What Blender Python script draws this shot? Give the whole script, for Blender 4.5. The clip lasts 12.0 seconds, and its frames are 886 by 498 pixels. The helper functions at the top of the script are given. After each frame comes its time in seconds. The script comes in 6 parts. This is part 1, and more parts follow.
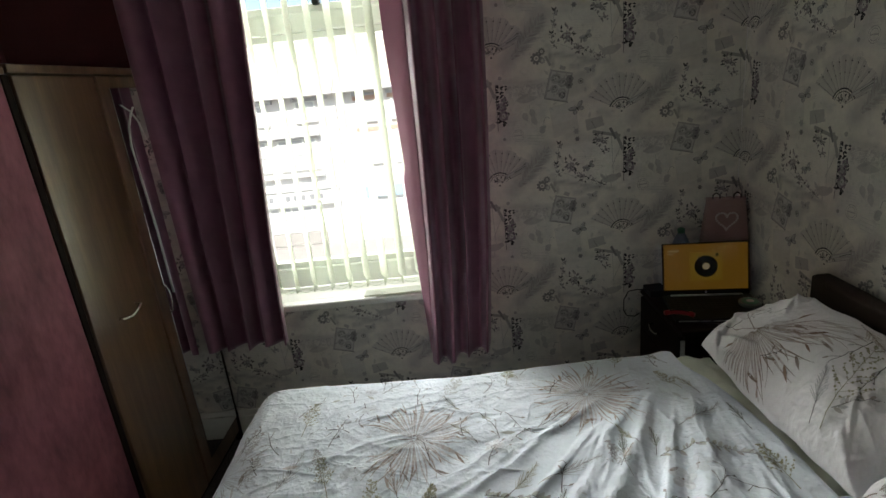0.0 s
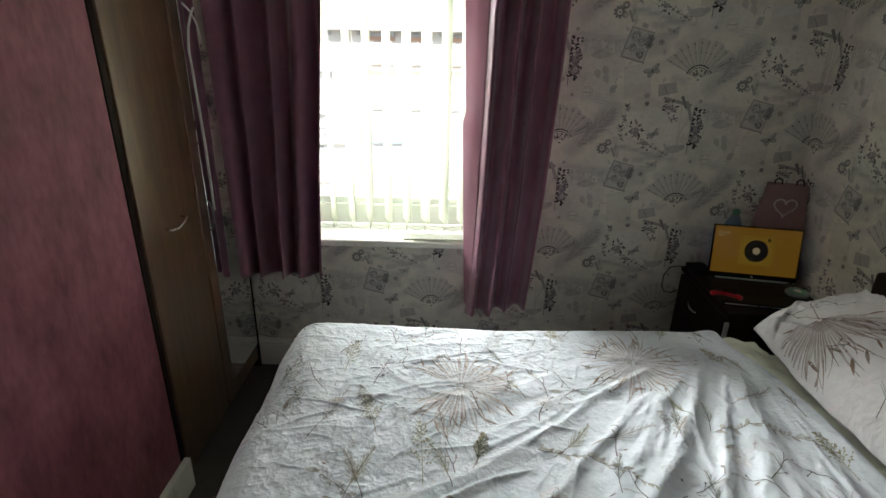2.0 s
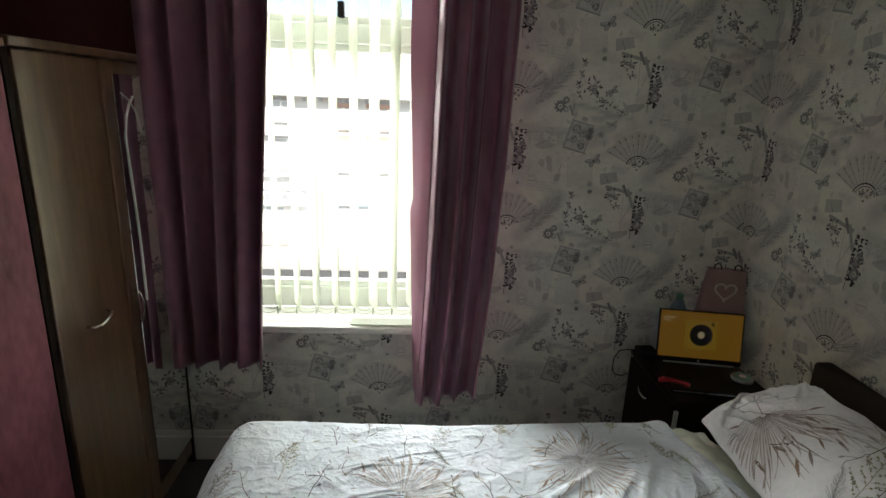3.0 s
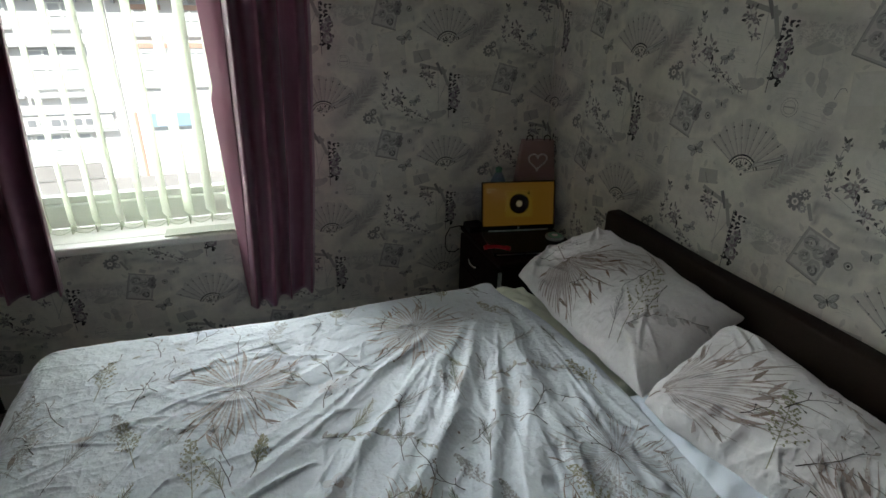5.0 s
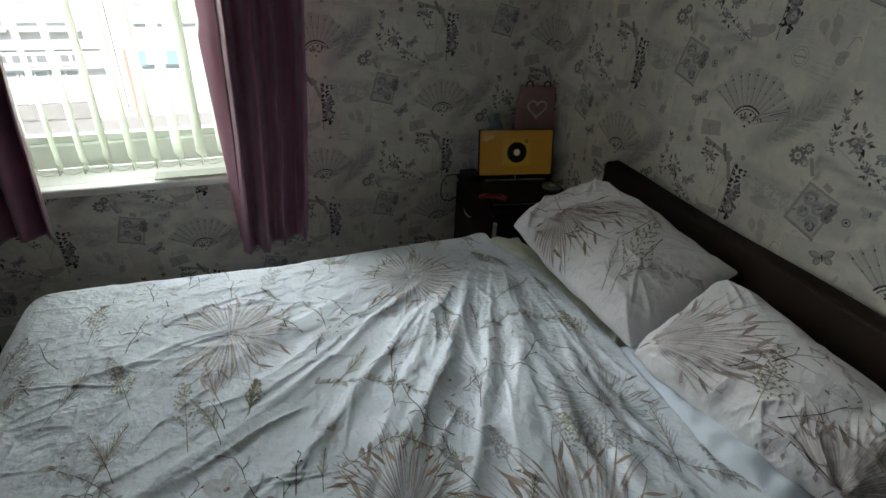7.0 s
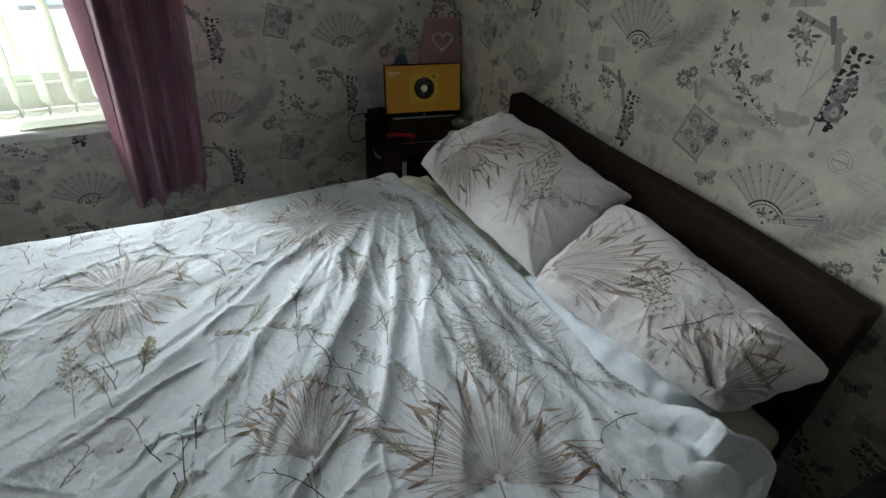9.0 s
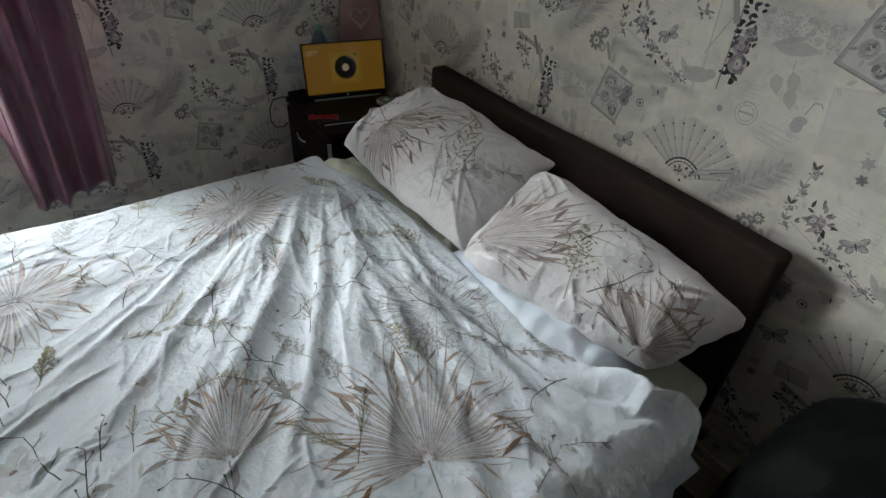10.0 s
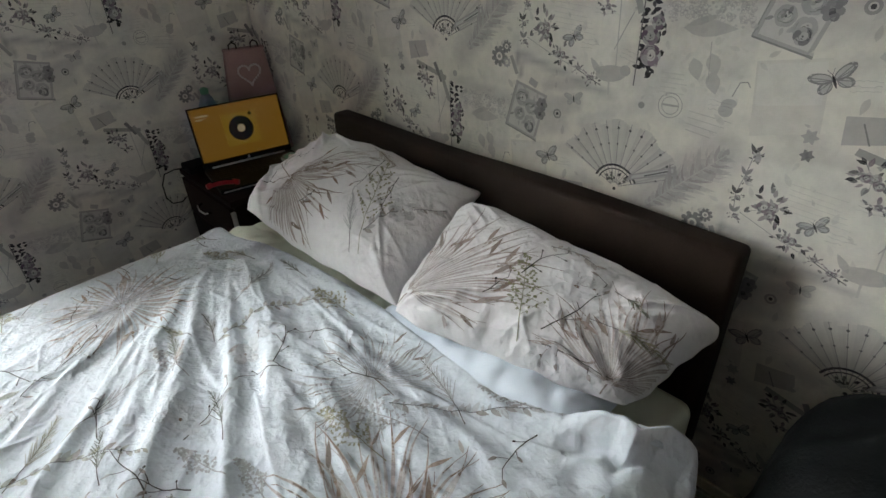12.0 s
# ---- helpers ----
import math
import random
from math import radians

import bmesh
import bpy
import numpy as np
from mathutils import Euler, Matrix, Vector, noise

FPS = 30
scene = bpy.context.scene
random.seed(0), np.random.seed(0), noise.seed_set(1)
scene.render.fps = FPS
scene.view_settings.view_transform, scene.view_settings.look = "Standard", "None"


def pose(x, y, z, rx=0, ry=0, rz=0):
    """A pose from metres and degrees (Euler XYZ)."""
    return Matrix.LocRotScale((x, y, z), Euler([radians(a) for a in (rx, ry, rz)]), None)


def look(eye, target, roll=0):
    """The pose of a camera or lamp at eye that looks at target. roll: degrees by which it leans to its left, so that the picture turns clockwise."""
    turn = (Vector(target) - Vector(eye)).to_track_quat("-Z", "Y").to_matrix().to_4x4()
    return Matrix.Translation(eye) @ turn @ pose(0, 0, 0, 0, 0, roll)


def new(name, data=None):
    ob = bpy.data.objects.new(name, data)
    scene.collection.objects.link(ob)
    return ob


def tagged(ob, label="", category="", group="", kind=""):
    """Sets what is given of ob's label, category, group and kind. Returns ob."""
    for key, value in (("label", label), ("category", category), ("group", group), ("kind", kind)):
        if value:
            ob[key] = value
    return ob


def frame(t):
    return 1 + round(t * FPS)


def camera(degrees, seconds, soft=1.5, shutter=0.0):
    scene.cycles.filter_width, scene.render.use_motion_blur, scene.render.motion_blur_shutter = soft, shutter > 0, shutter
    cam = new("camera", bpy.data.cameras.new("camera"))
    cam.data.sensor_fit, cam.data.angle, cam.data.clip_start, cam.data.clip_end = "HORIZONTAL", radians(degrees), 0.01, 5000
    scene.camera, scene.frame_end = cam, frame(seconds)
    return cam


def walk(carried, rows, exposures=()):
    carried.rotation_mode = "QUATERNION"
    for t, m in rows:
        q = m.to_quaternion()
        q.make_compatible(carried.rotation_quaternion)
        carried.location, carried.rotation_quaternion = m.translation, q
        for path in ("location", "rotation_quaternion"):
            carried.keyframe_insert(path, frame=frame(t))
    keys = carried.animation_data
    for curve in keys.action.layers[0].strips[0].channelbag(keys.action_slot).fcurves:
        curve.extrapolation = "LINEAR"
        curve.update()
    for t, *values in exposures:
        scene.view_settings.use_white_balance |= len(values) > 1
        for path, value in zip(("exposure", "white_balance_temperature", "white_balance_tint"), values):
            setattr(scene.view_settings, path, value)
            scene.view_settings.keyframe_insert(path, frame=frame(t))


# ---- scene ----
cam = camera(79, 12.0, soft=1.5)
PATH = [  # seconds, place in metres, Euler angles in degrees
    (0, -1.268, -2.326, 1.605, 72.50, 5.82, -0.53),
    (0.5, -1.515, -2.335, 1.616, 72.59, 3.06, 6.22),
    (1, -1.653, -2.313, 1.630, 71.88, 0.88, 3.59),
    (1.5, -1.684, -2.290, 1.617, 69.05, -1.70, 0.85),
    (2, -1.498, -2.282, 1.567, 67.89, -1.15, 1.08),
    (2.5, -1.415, -2.244, 1.572, 69.93, -1.31, 0.47),
    (3, -1.442, -2.212, 1.658, 74.39, -2.25, -2.84),
    (3.2, -1.452, -2.216, 1.712, 75.60, -2.19, -5.47),
    (4.8, -1.342, -2.259, 1.592, 66.83, -1.24, -19.42),
    (5, -1.330, -2.246, 1.563, 65.46, -1.28, -19.43),
    (5.5, -1.325, -2.237, 1.549, 63.16, -1.71, -19.54),
    (6, -1.329, -2.230, 1.553, 61.84, -2.01, -19.56),
    (6.5, -1.330, -2.227, 1.556, 60.81, -2.26, -19.50),
    (6.7, -1.326, -2.228, 1.556, 60.45, -2.22, -19.31),
    (8.3, -1.291, -2.254, 1.576, 56.42, -3.33, -22.53),
    (8.5, -1.283, -2.259, 1.573, 55.69, -3.41, -23.82),
    (9, -1.239, -2.254, 1.530, 54.57, -3.31, -27.22),
    (9.5, -1.196, -2.264, 1.506, 53.87, -2.93, -30.59),
    (10, -1.158, -2.274, 1.490, 53.43, -2.76, -33.63),
    (10.5, -1.140, -2.268, 1.482, 53.45, -2.41, -35.84),
    (11, -1.116, -2.242, 1.435, 55.49, -2.57, -40.27),
    (11.5, -1.022, -2.195, 1.383, 56.02, -0.83, -44.78),
    (12, -1.042, -2.183, 1.399, 58.49, 1.96, -44.16),
]
EXPOSURES = [(0.0, 2.12, 6750, 8), (0.5, 2.36, 6800, 9), (1.0, 2.54, 6850, 9), (1.8, 2.53, 6800, 8.5), (3.2, 2.36, 6750, 7.5), (4.8, 1.92, 6450, 6), (6.7, 1.93, 6400, 5.5), (8.5, 2.12, 6350, 5.5), (9.5, 2.42, 6400, 7), (10.5, 2.64, 6450, 8), (12.0, 2.72, 6550, 9)]
walk(cam, [(t, pose(x, y, z, rx, ry, rz)) for t, x, y, z, rx, ry, rz in PATH], EXPOSURES)

# ---- light ----
world = bpy.data.worlds.new("sky")
scene.world = world
world.use_nodes = True
wn = world.node_tree.nodes
sky = wn.new("ShaderNodeTexSky")
sky.sky_type = "NISHITA"
sky.sun_disc = False
sky.sun_elevation = radians(48)
sky.sun_rotation = radians(180)
wn["Background"].inputs["Strength"].default_value = 0.06
world.node_tree.links.new(sky.outputs[0], wn["Background"].inputs["Color"])

sun = new("sun", bpy.data.lights.new("sun", "SUN"))
sun.data.energy, sun.data.angle, sun.data.color = 2.8, radians(0.5), (1.0, 0.96, 0.9)
sun.matrix_basis = look((0, 0, 30), (1.5, 24, 3))

# skylight outside the window: from over the roofs, from the open street to the north-west, and thrown up by the sunlit road
for name, eye, target, sx, sy, watts in (("window_skylight", (-1.5, 3.6, 3.7), (-1.7, 0.0, 1.4), 5.0, 2.2, 100.0), ("street_skylight", (-5.6, 3.9, 3.3), (-1.7, 0.0, 1.4), 2.8, 3.6, 200.0), ("street_skylight", (2.2, 3.9, 2.4), (-1.7, 0.0, 1.4), 2.8, 4.0, 100.0), ("street_bounce", (-1.8, 2.3, -1.1), (-1.7, -1.2, 2.4), 4.5, 1.5, 95.0)):
    lamp = new(name, bpy.data.lights.new(name, "AREA"))
    lamp.data.shape, lamp.data.size, lamp.data.size_y = "RECTANGLE", sx, sy
    lamp.data.energy, lamp.data.color = watts, (0.97, 0.985, 1.0)
    lamp.matrix_basis = look(eye, target)


# ---- materials ----
def nodes_of(name):
    m = bpy.data.materials.new(name)
    m.use_nodes = True
    return m, m.node_tree.nodes, m.node_tree.links, m.node_tree.nodes["Principled BSDF"]


def noise_node(n, l, scale, detail=4, stretch=None, rough=0.55):
    co = n.new("ShaderNodeTexCoord")
    tex = n.new("ShaderNodeTexNoise")
    tex.inputs["Scale"].default_value, tex.inputs["Detail"].default_value = scale, detail
    tex.inputs["Roughness"].default_value = rough
    out = co.outputs["Object"]
    if stretch:
        mp = n.new("ShaderNodeMapping")
        mp.inputs["Scale"].default_value = stretch
        l.new(out, mp.inputs["Vector"])
        out = mp.outputs["Vector"]
    l.new(out, tex.inputs["Vector"])
    return tex


def ramp(n, l, src, stops):
    r = n.new("ShaderNodeValToRGB")
    els = r.color_ramp.elements
    while len(els) < len(stops):
        els.new(0.5)
    for e, (p, c) in zip(els, stops):
        e.position, e.color = p, (*c, 1)
    l.new(src, r.inputs["Fac"])
    return r


def surface(name, a, b, scale=8.0, rough=0.6, metal=0.0, bump=0.1, fine=120.0, stretch=None, spec=0.5, sheen=0.0, coat=0.0, depth=0.002):
    """Two-scale mottled surface between colours a and b, with fine relief."""
    m, n, l, p = nodes_of(name)
    big = noise_node(n, l, scale, 5, stretch)
    small = noise_node(n, l, fine, 3, stretch)
    mix = n.new("ShaderNodeMix")
    mix.inputs["Factor"].default_value = 0.35
    l.new(big.outputs["Fac"], mix.inputs["A"])
    l.new(small.outputs["Fac"], mix.inputs["B"])
    col = ramp(n, l, mix.outputs["Result"], [(0.32, a), (0.68, b)])
    l.new(col.outputs["Color"], p.inputs["Base Color"])
    rr = n.new("ShaderNodeMapRange")
    rr.inputs["To Min"].default_value, rr.inputs["To Max"].default_value = max(rough - 0.08, 0.02), min(rough + 0.08, 1)
    l.new(big.outputs["Fac"], rr.inputs["Value"])
    l.new(rr.outputs["Result"], p.inputs["Roughness"])
    p.inputs["Metallic"].default_value = metal
    p.inputs["Specular IOR Level"].default_value = spec
    p.inputs["Sheen Weight"].default_value = sheen
    p.inputs["Coat Weight"].default_value = coat
    if bump:
        bp = n.new("ShaderNodeBump")
        bp.inputs["Strength"].default_value, bp.inputs["Distance"].default_value = bump, depth
        l.new(small.outputs["Fac"], bp.inputs["Height"])
        l.new(bp.outputs["Normal"], p.inputs["Normal"])
    return m


def printed(name, rough, weave, bump, sheen=0.0, tint=0.06, crumple=0.0):
    """Cloth or paper whose printed colours come with the mesh, under fine weave and faint mottling."""
    m, n, l, p = nodes_of(name)
    at = n.new("ShaderNodeVertexColor")
    at.layer_name = "print"
    big = noise_node(n, l, 5.0, 4)
    g = ramp(n, l, big.outputs["Fac"], [(0.3, (1 - tint,) * 3), (0.7, (1, 1, 1))])
    mul = n.new("ShaderNodeMix")
    mul.data_type, mul.blend_type = "RGBA", "MULTIPLY"
    mul.inputs["Factor"].default_value = 1.0
    l.new(at.outputs["Color"], mul.inputs["A"])
    l.new(g.outputs["Color"], mul.inputs["B"])
    grit = noise_node(n, l, 42.0, 6, None, 0.7)
    g2 = ramp(n, l, grit.outputs["Fac"], [(0.36, (1 - 1.6 * tint,) * 3), (0.60, (1, 1, 1))])
    mul2 = n.new("ShaderNodeMix")
    mul2.data_type, mul2.blend_type = "RGBA", "MULTIPLY"
    mul2.inputs["Factor"].default_value = 1.0
    l.new(mul.outputs["Result"], mul2.inputs["A"])
    l.new(g2.outputs["Color"], mul2.inputs["B"])
    l.new(mul2.outputs["Result"], p.inputs["Base Color"])
    small = noise_node(n, l, weave, 3)
    bp = n.new("ShaderNodeBump")
    bp.inputs["Strength"].default_value, bp.inputs["Distance"].default_value = bump, 0.001
    l.new(small.outputs["Fac"], bp.inputs["Height"])
    last = bp
    for size, depth in ((8.0, 0.0045), (21.0, 0.0032), (58.0, 0.0012)) if crumple else ():
        crease = noise_node(n, l, size, 2, (1.0, 1.0, 0.6), 0.45)
        away = n.new("ShaderNodeMath")                 # sharp crests between soft hollows
        away.operation = "SUBTRACT"
        away.inputs[1].default_value = 0.5
        l.new(crease.outputs["Fac"], away.inputs[0])
        fold_ = n.new("ShaderNodeMath")
        fold_.operation = "ABSOLUTE"
        l.new(away.outputs[0], fold_.inputs[0])
        b2 = n.new("ShaderNodeBump")
        b2.invert = True
        b2.inputs["Strength"].default_value, b2.inputs["Distance"].default_value = crumple, depth * 4
        l.new(fold_.outputs[0], b2.inputs["Height"])
        l.new(last.outputs["Normal"], b2.inputs["Normal"])
        last = b2
    l.new(last.outputs["Normal"], p.inputs["Normal"])
    p.inputs["Roughness"].default_value = rough
    p.inputs["Specular IOR Level"].default_value = 0.3
    p.inputs["Sheen Weight"].default_value = sheen
    return m


def glowing(name, colour, power):
    m, n, l, p = nodes_of(name)
    p.inputs["Base Color"].default_value = (0.01, 0.01, 0.01, 1)
    p.inputs["Emission Color"].default_value = (*colour, 1)
    p.inputs["Emission Strength"].default_value = power
    p.inputs["Roughness"].default_value = 0.3
    return m


def glass(name):
    m, n, l, p = nodes_of(name)
    p.inputs["Transmission Weight"].default_value = 1.0
    p.inputs["Roughness"].default_value = 0.0
    p.inputs["IOR"].default_value = 1.05
    return m


def wood(name, dark, light, gloss=0.35, axis=(9, 9, 0.6), coat=0.15, spec=0.5):
    m, n, l, p = nodes_of(name)
    grain = noise_node(n, l, 3.0, 8, axis, 0.65)
    fine = noise_node(n, l, 22.0, 6, axis, 0.7)
    mix = n.new("ShaderNodeMix")
    mix.inputs["Factor"].default_value = 0.4
    l.new(grain.outputs["Fac"], mix.inputs["A"])
    l.new(fine.outputs["Fac"], mix.inputs["B"])
    col = ramp(n, l, mix.outputs["Result"], [(0.3, dark), (0.55, tuple(0.5 * (a + b) for a, b in zip(dark, light))), (0.75, light)])
    l.new(col.outputs["Color"], p.inputs["Base Color"])
    p.inputs["Roughness"].default_value = gloss
    p.inputs["Specular IOR Level"].default_value = spec
    p.inputs["Coat Weight"].default_value, p.inputs["Coat Roughness"].default_value = coat, 0.22
    bp = n.new("ShaderNodeBump")
    bp.inputs["Strength"].default_value, bp.inputs["Distance"].default_value = 0.08, 0.001
    l.new(fine.outputs["Fac"], bp.inputs["Height"])
    l.new(bp.outputs["Normal"], p.inputs["Normal"])
    return m


PAPER = printed("printed_wallpaper", 0.62, 260.0, 0.12, tint=0.055)
COTTON = printed("printed_cotton", 0.85, 700.0, 0.2, sheen=0.15, tint=0.04, crumple=0.85)
SHEET = surface("pale_green_sheet", (0.60, 0.64, 0.52), (0.70, 0.72, 0.60), 9, 0.9, bump=0.2, fine=500, sheen=0.1)
LINING = surface("pale_blue_lining", (0.68, 0.755, 0.83), (0.76, 0.83, 0.90), 9, 0.88, bump=0.2, fine=500, sheen=0.1)
PLASTER = surface("white_plaster", (0.78, 0.77, 0.74), (0.86, 0.85, 0.83), 3, 0.85, bump=0.15, fine=60)
MAROON = surface("maroon_wall_paint", (0.085, 0.016, 0.018), (0.125, 0.028, 0.030), 3, 0.7, bump=0.2, fine=80)
PLUM = surface("plum_wallpaper", (0.165, 0.046, 0.068), (0.41, 0.132, 0.178), 8, 0.6, bump=0.4, fine=40, stretch=(1.3, 1.3, 0.6))
CREAM = surface("cream_gloss_paint", (0.55, 0.49, 0.36), (0.68, 0.62, 0.48), 4, 0.35, bump=0.06, fine=40)
WHITE_GLOSS = surface("white_gloss_paint", (0.74, 0.74, 0.68), (0.82, 0.82, 0.76), 4, 0.3, bump=0.05, fine=40)
UPVC = surface("white_upvc", (0.76, 0.79, 0.74), (0.82, 0.84, 0.80), 3, 0.3, bump=0.02)
CARPET = surface("dark_brown_carpet", (0.020, 0.014, 0.010), (0.055, 0.040, 0.030), 30, 0.95, bump=0.9, fine=420, sheen=0.2, depth=0.006)
CURTAIN = surface("plum_satin_curtain", (0.180, 0.068, 0.112), (0.252, 0.104, 0.158), 14, 0.38, bump=0.25, fine=600, sheen=0.12)
WALNUT = wood("walnut_veneer", (0.072, 0.034, 0.017), (0.255, 0.142, 0.074), 0.30, coat=1.0, spec=0.8)
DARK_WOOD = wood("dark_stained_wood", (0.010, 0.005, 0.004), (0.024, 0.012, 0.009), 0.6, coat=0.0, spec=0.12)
OAK_TRIM = wood("varnished_trim", (0.16, 0.085, 0.045), (0.30, 0.18, 0.10), 0.4, (9, 0.6, 9))
LEATHER = surface("dark_brown_leather", (0.020, 0.012, 0.009), (0.034, 0.022, 0.016), 6, 0.66, bump=0.25, fine=260, spec=0.14)
BLACK_LEATHER = surface("glossy_black_leather", (0.004, 0.005, 0.005), (0.009, 0.010, 0.010), 5, 0.5, bump=0.3, fine=160, depth=0.003, spec=0.03)
CHROME = surface("brushed_chrome", (0.62, 0.62, 0.60), (0.75, 0.75, 0.73), 9, 0.22, metal=1.0, bump=0.02)
BLACK_PLASTIC = surface("black_plastic", (0.006, 0.006, 0.007), (0.012, 0.012, 0.014), 20, 0.62, bump=0.05, spec=0.2)
SILVER_EDGE = surface("silver_plastic_edge", (0.45, 0.46, 0.47), (0.56, 0.57, 0.58), 20, 0.3, metal=0.7, bump=0.02)
RED_PLASTIC = surface("red_plastic", (0.42, 0.012, 0.02), (0.55, 0.02, 0.03), 20, 0.35, bump=0.03)
PINK_CARD = surface("dusty_pink_card", (0.30, 0.185, 0.175), (0.37, 0.235, 0.22), 12, 0.7, bump=0.08)
BEADS = surface("white_beads", (0.52, 0.44, 0.42), (0.66, 0.58, 0.55), 20, 0.4, bump=0.02)
BLUE_BOTTLE = surface("grey_blue_plastic", (0.10, 0.14, 0.17), (0.18, 0.23, 0.27), 12, 0.35, bump=0.03)
CLEAR_DISC = surface("silvery_disc", (0.30, 0.34, 0.33), (0.42, 0.46, 0.44), 30, 0.25, metal=0.4, bump=0.02)
GREEN_LABEL = surface("green_label", (0.06, 0.20, 0.12), (0.10, 0.27, 0.17), 30, 0.5, bump=0.02)
def thin_cloth(name, colour, through_light):
    """Woven cloth that lets part of the light through."""
    m, n, l, p = nodes_of(name)
    tex = noise_node(n, l, 500.0, 3)
    col = ramp(n, l, tex.outputs["Fac"], [(0.3, tuple(0.94 * c for c in colour)), (0.7, colour)])
    l.new(col.outputs["Color"], p.inputs["Base Color"])
    p.inputs["Roughness"].default_value = 0.8
    tr = n.new("ShaderNodeBsdfTranslucent")
    l.new(col.outputs["Color"], tr.inputs["Color"])
    mix = n.new("ShaderNodeMixShader")
    mix.inputs["Fac"].default_value = through_light
    l.new(p.outputs["BSDF"], mix.inputs[1])
    l.new(tr.outputs["BSDF"], mix.inputs[2])
    l.new(mix.outputs["Shader"], n["Material Output"].inputs["Surface"])
    return m


CURTAIN_BACK = thin_cloth("pink_curtain_lining", (0.40, 0.20, 0.27), 0.4)
SLAT = thin_cloth("cream_blind_fabric", (0.64, 0.67, 0.57), 0.5)
PANE = glass("window_glass")
MIRROR, _n, _l, _p = nodes_of("mirror_silver")
_p.inputs["Base Color"].default_value, _p.inputs["Metallic"].default_value, _p.inputs["Roughness"].default_value = (0.86, 0.88, 0.87, 1), 1.0, 0.015
RENDER_WHITE = surface("white_house_render", (0.70, 0.69, 0.66), (0.82, 0.81, 0.78), 0.8, 0.85, bump=0.2, fine=20)
# roof, trim, glass, brick and sign are lifted pale to imitate overexposure
SLATE = surface("washed_out_roof_tile", (0.42, 0.39, 0.32), (0.58, 0.54, 0.46), 1.5, 0.7, bump=0.3, fine=25)
DARK_TRIM = surface("washed_out_grey_trim", (0.42, 0.425, 0.43), (0.52, 0.525, 0.53), 3, 0.5, bump=0.1)
SHOP_GLASS = surface("washed_out_shop_glass", (0.46, 0.48, 0.49), (0.56, 0.58, 0.58), 2, 0.1, bump=0.0)
BRICK_RED = surface("red_brick", (0.45, 0.29, 0.22), (0.53, 0.36, 0.28), 4, 0.85, bump=0.3, fine=30)
SIGN_BLUE = surface("blue_shop_sign", (0.26, 0.40, 0.52), (0.32, 0.46, 0.58), 2, 0.4, bump=0.0)
ASPHALT = surface("asphalt", (0.045, 0.045, 0.046), (0.06, 0.06, 0.06), 2, 0.9, bump=0.4, fine=60)
PAVING = surface("grey_paving", (0.26, 0.25, 0.24), (0.34, 0.33, 0.31), 2, 0.85, bump=0.3, fine=40)
LETTER_GREY = surface("grey_sign_paint", (0.20, 0.21, 0.22), (0.26, 0.27, 0.28), 6, 0.6, bump=0.0)


# ---- mesh helpers ----
def mesh_object(name, bm, mat, parent=None, label="", smooth=False):
    me = bpy.data.meshes.new(name)
    bm.to_mesh(me)
    bm.free()
    for m in mat if isinstance(mat, (list, tuple)) else [mat]:
        me.materials.append(m)
    if smooth:
        me.polygons.foreach_set("use_smooth", [True] * len(me.polygons))
    ob = new(name, me)
    if parent is not None:
        ob.parent = parent
    if label:
        ob["label"] = label
    return ob


def part(name, bm, mat, parent, label="", smooth=False):
    return mesh_object(name, bm, mat, parent, label, smooth)


def thing(name, label, category, group="", at=(0, 0, 0), turn=0.0):
    ob = new(name)
    ob.empty_display_size = 0.1
    ob.matrix_basis = pose(*at, 0, 0, turn)
    return tagged(ob, label, category, group)


def box(x0, y0, z0, x1, y1, z1, bevel=0.0, seg=2, bm=None):
    bm = bm or bmesh.new()
    got = bmesh.ops.create_cube(bm, size=1.0, matrix=Matrix.Translation(((x0 + x1) / 2, (y0 + y1) / 2, (z0 + z1) / 2)) @ Matrix.Diagonal((x1 - x0, y1 - y0, z1 - z0, 1)))
    if bevel:
        edges = list({e for v in got["verts"] for e in v.link_edges})
        bmesh.ops.bevel(bm, geom=edges, offset=bevel, segments=seg, affect="EDGES", profile=0.5)
    return bm


def tube(points, radius, sides=8, bm=None, closed=False, taper=None):
    """A round bar along the points."""
    bm = bm or bmesh.new()
    pts = [Vector(p) for p in points]
    rings, up = [], Vector((0.03, 0.05, 1)).normalized()
    for i, p in enumerate(pts):
        a = pts[i - 1] if i or closed else p
        b = pts[(i + 1) % len(pts)] if i + 1 < len(pts) or closed else p
        d = (b - a).normalized()
        s = d.cross(up)
        if s.length < 0.05:
            s = d.cross(Vector((1, 0, 0)))
        s.normalize()
        w = s.cross(d)
        r = radius * (taper(i / max(len(pts) - 1, 1)) if taper else 1)
        rings.append([bm.verts.new(p + r * (math.cos(k * math.tau / sides) * s + math.sin(k * math.tau / sides) * w)) for k in range(sides)])
    n = len(rings)
    for i in range(n if closed else n - 1):
        for k in range(sides):
            bm.faces.new((rings[i][k], rings[i][(k + 1) % sides], rings[(i + 1) % n][(k + 1) % sides], rings[(i + 1) % n][k]))
    if not closed:
        bm.faces.new(rings[0][::-1])
        bm.faces.new(rings[-1])
    return bm


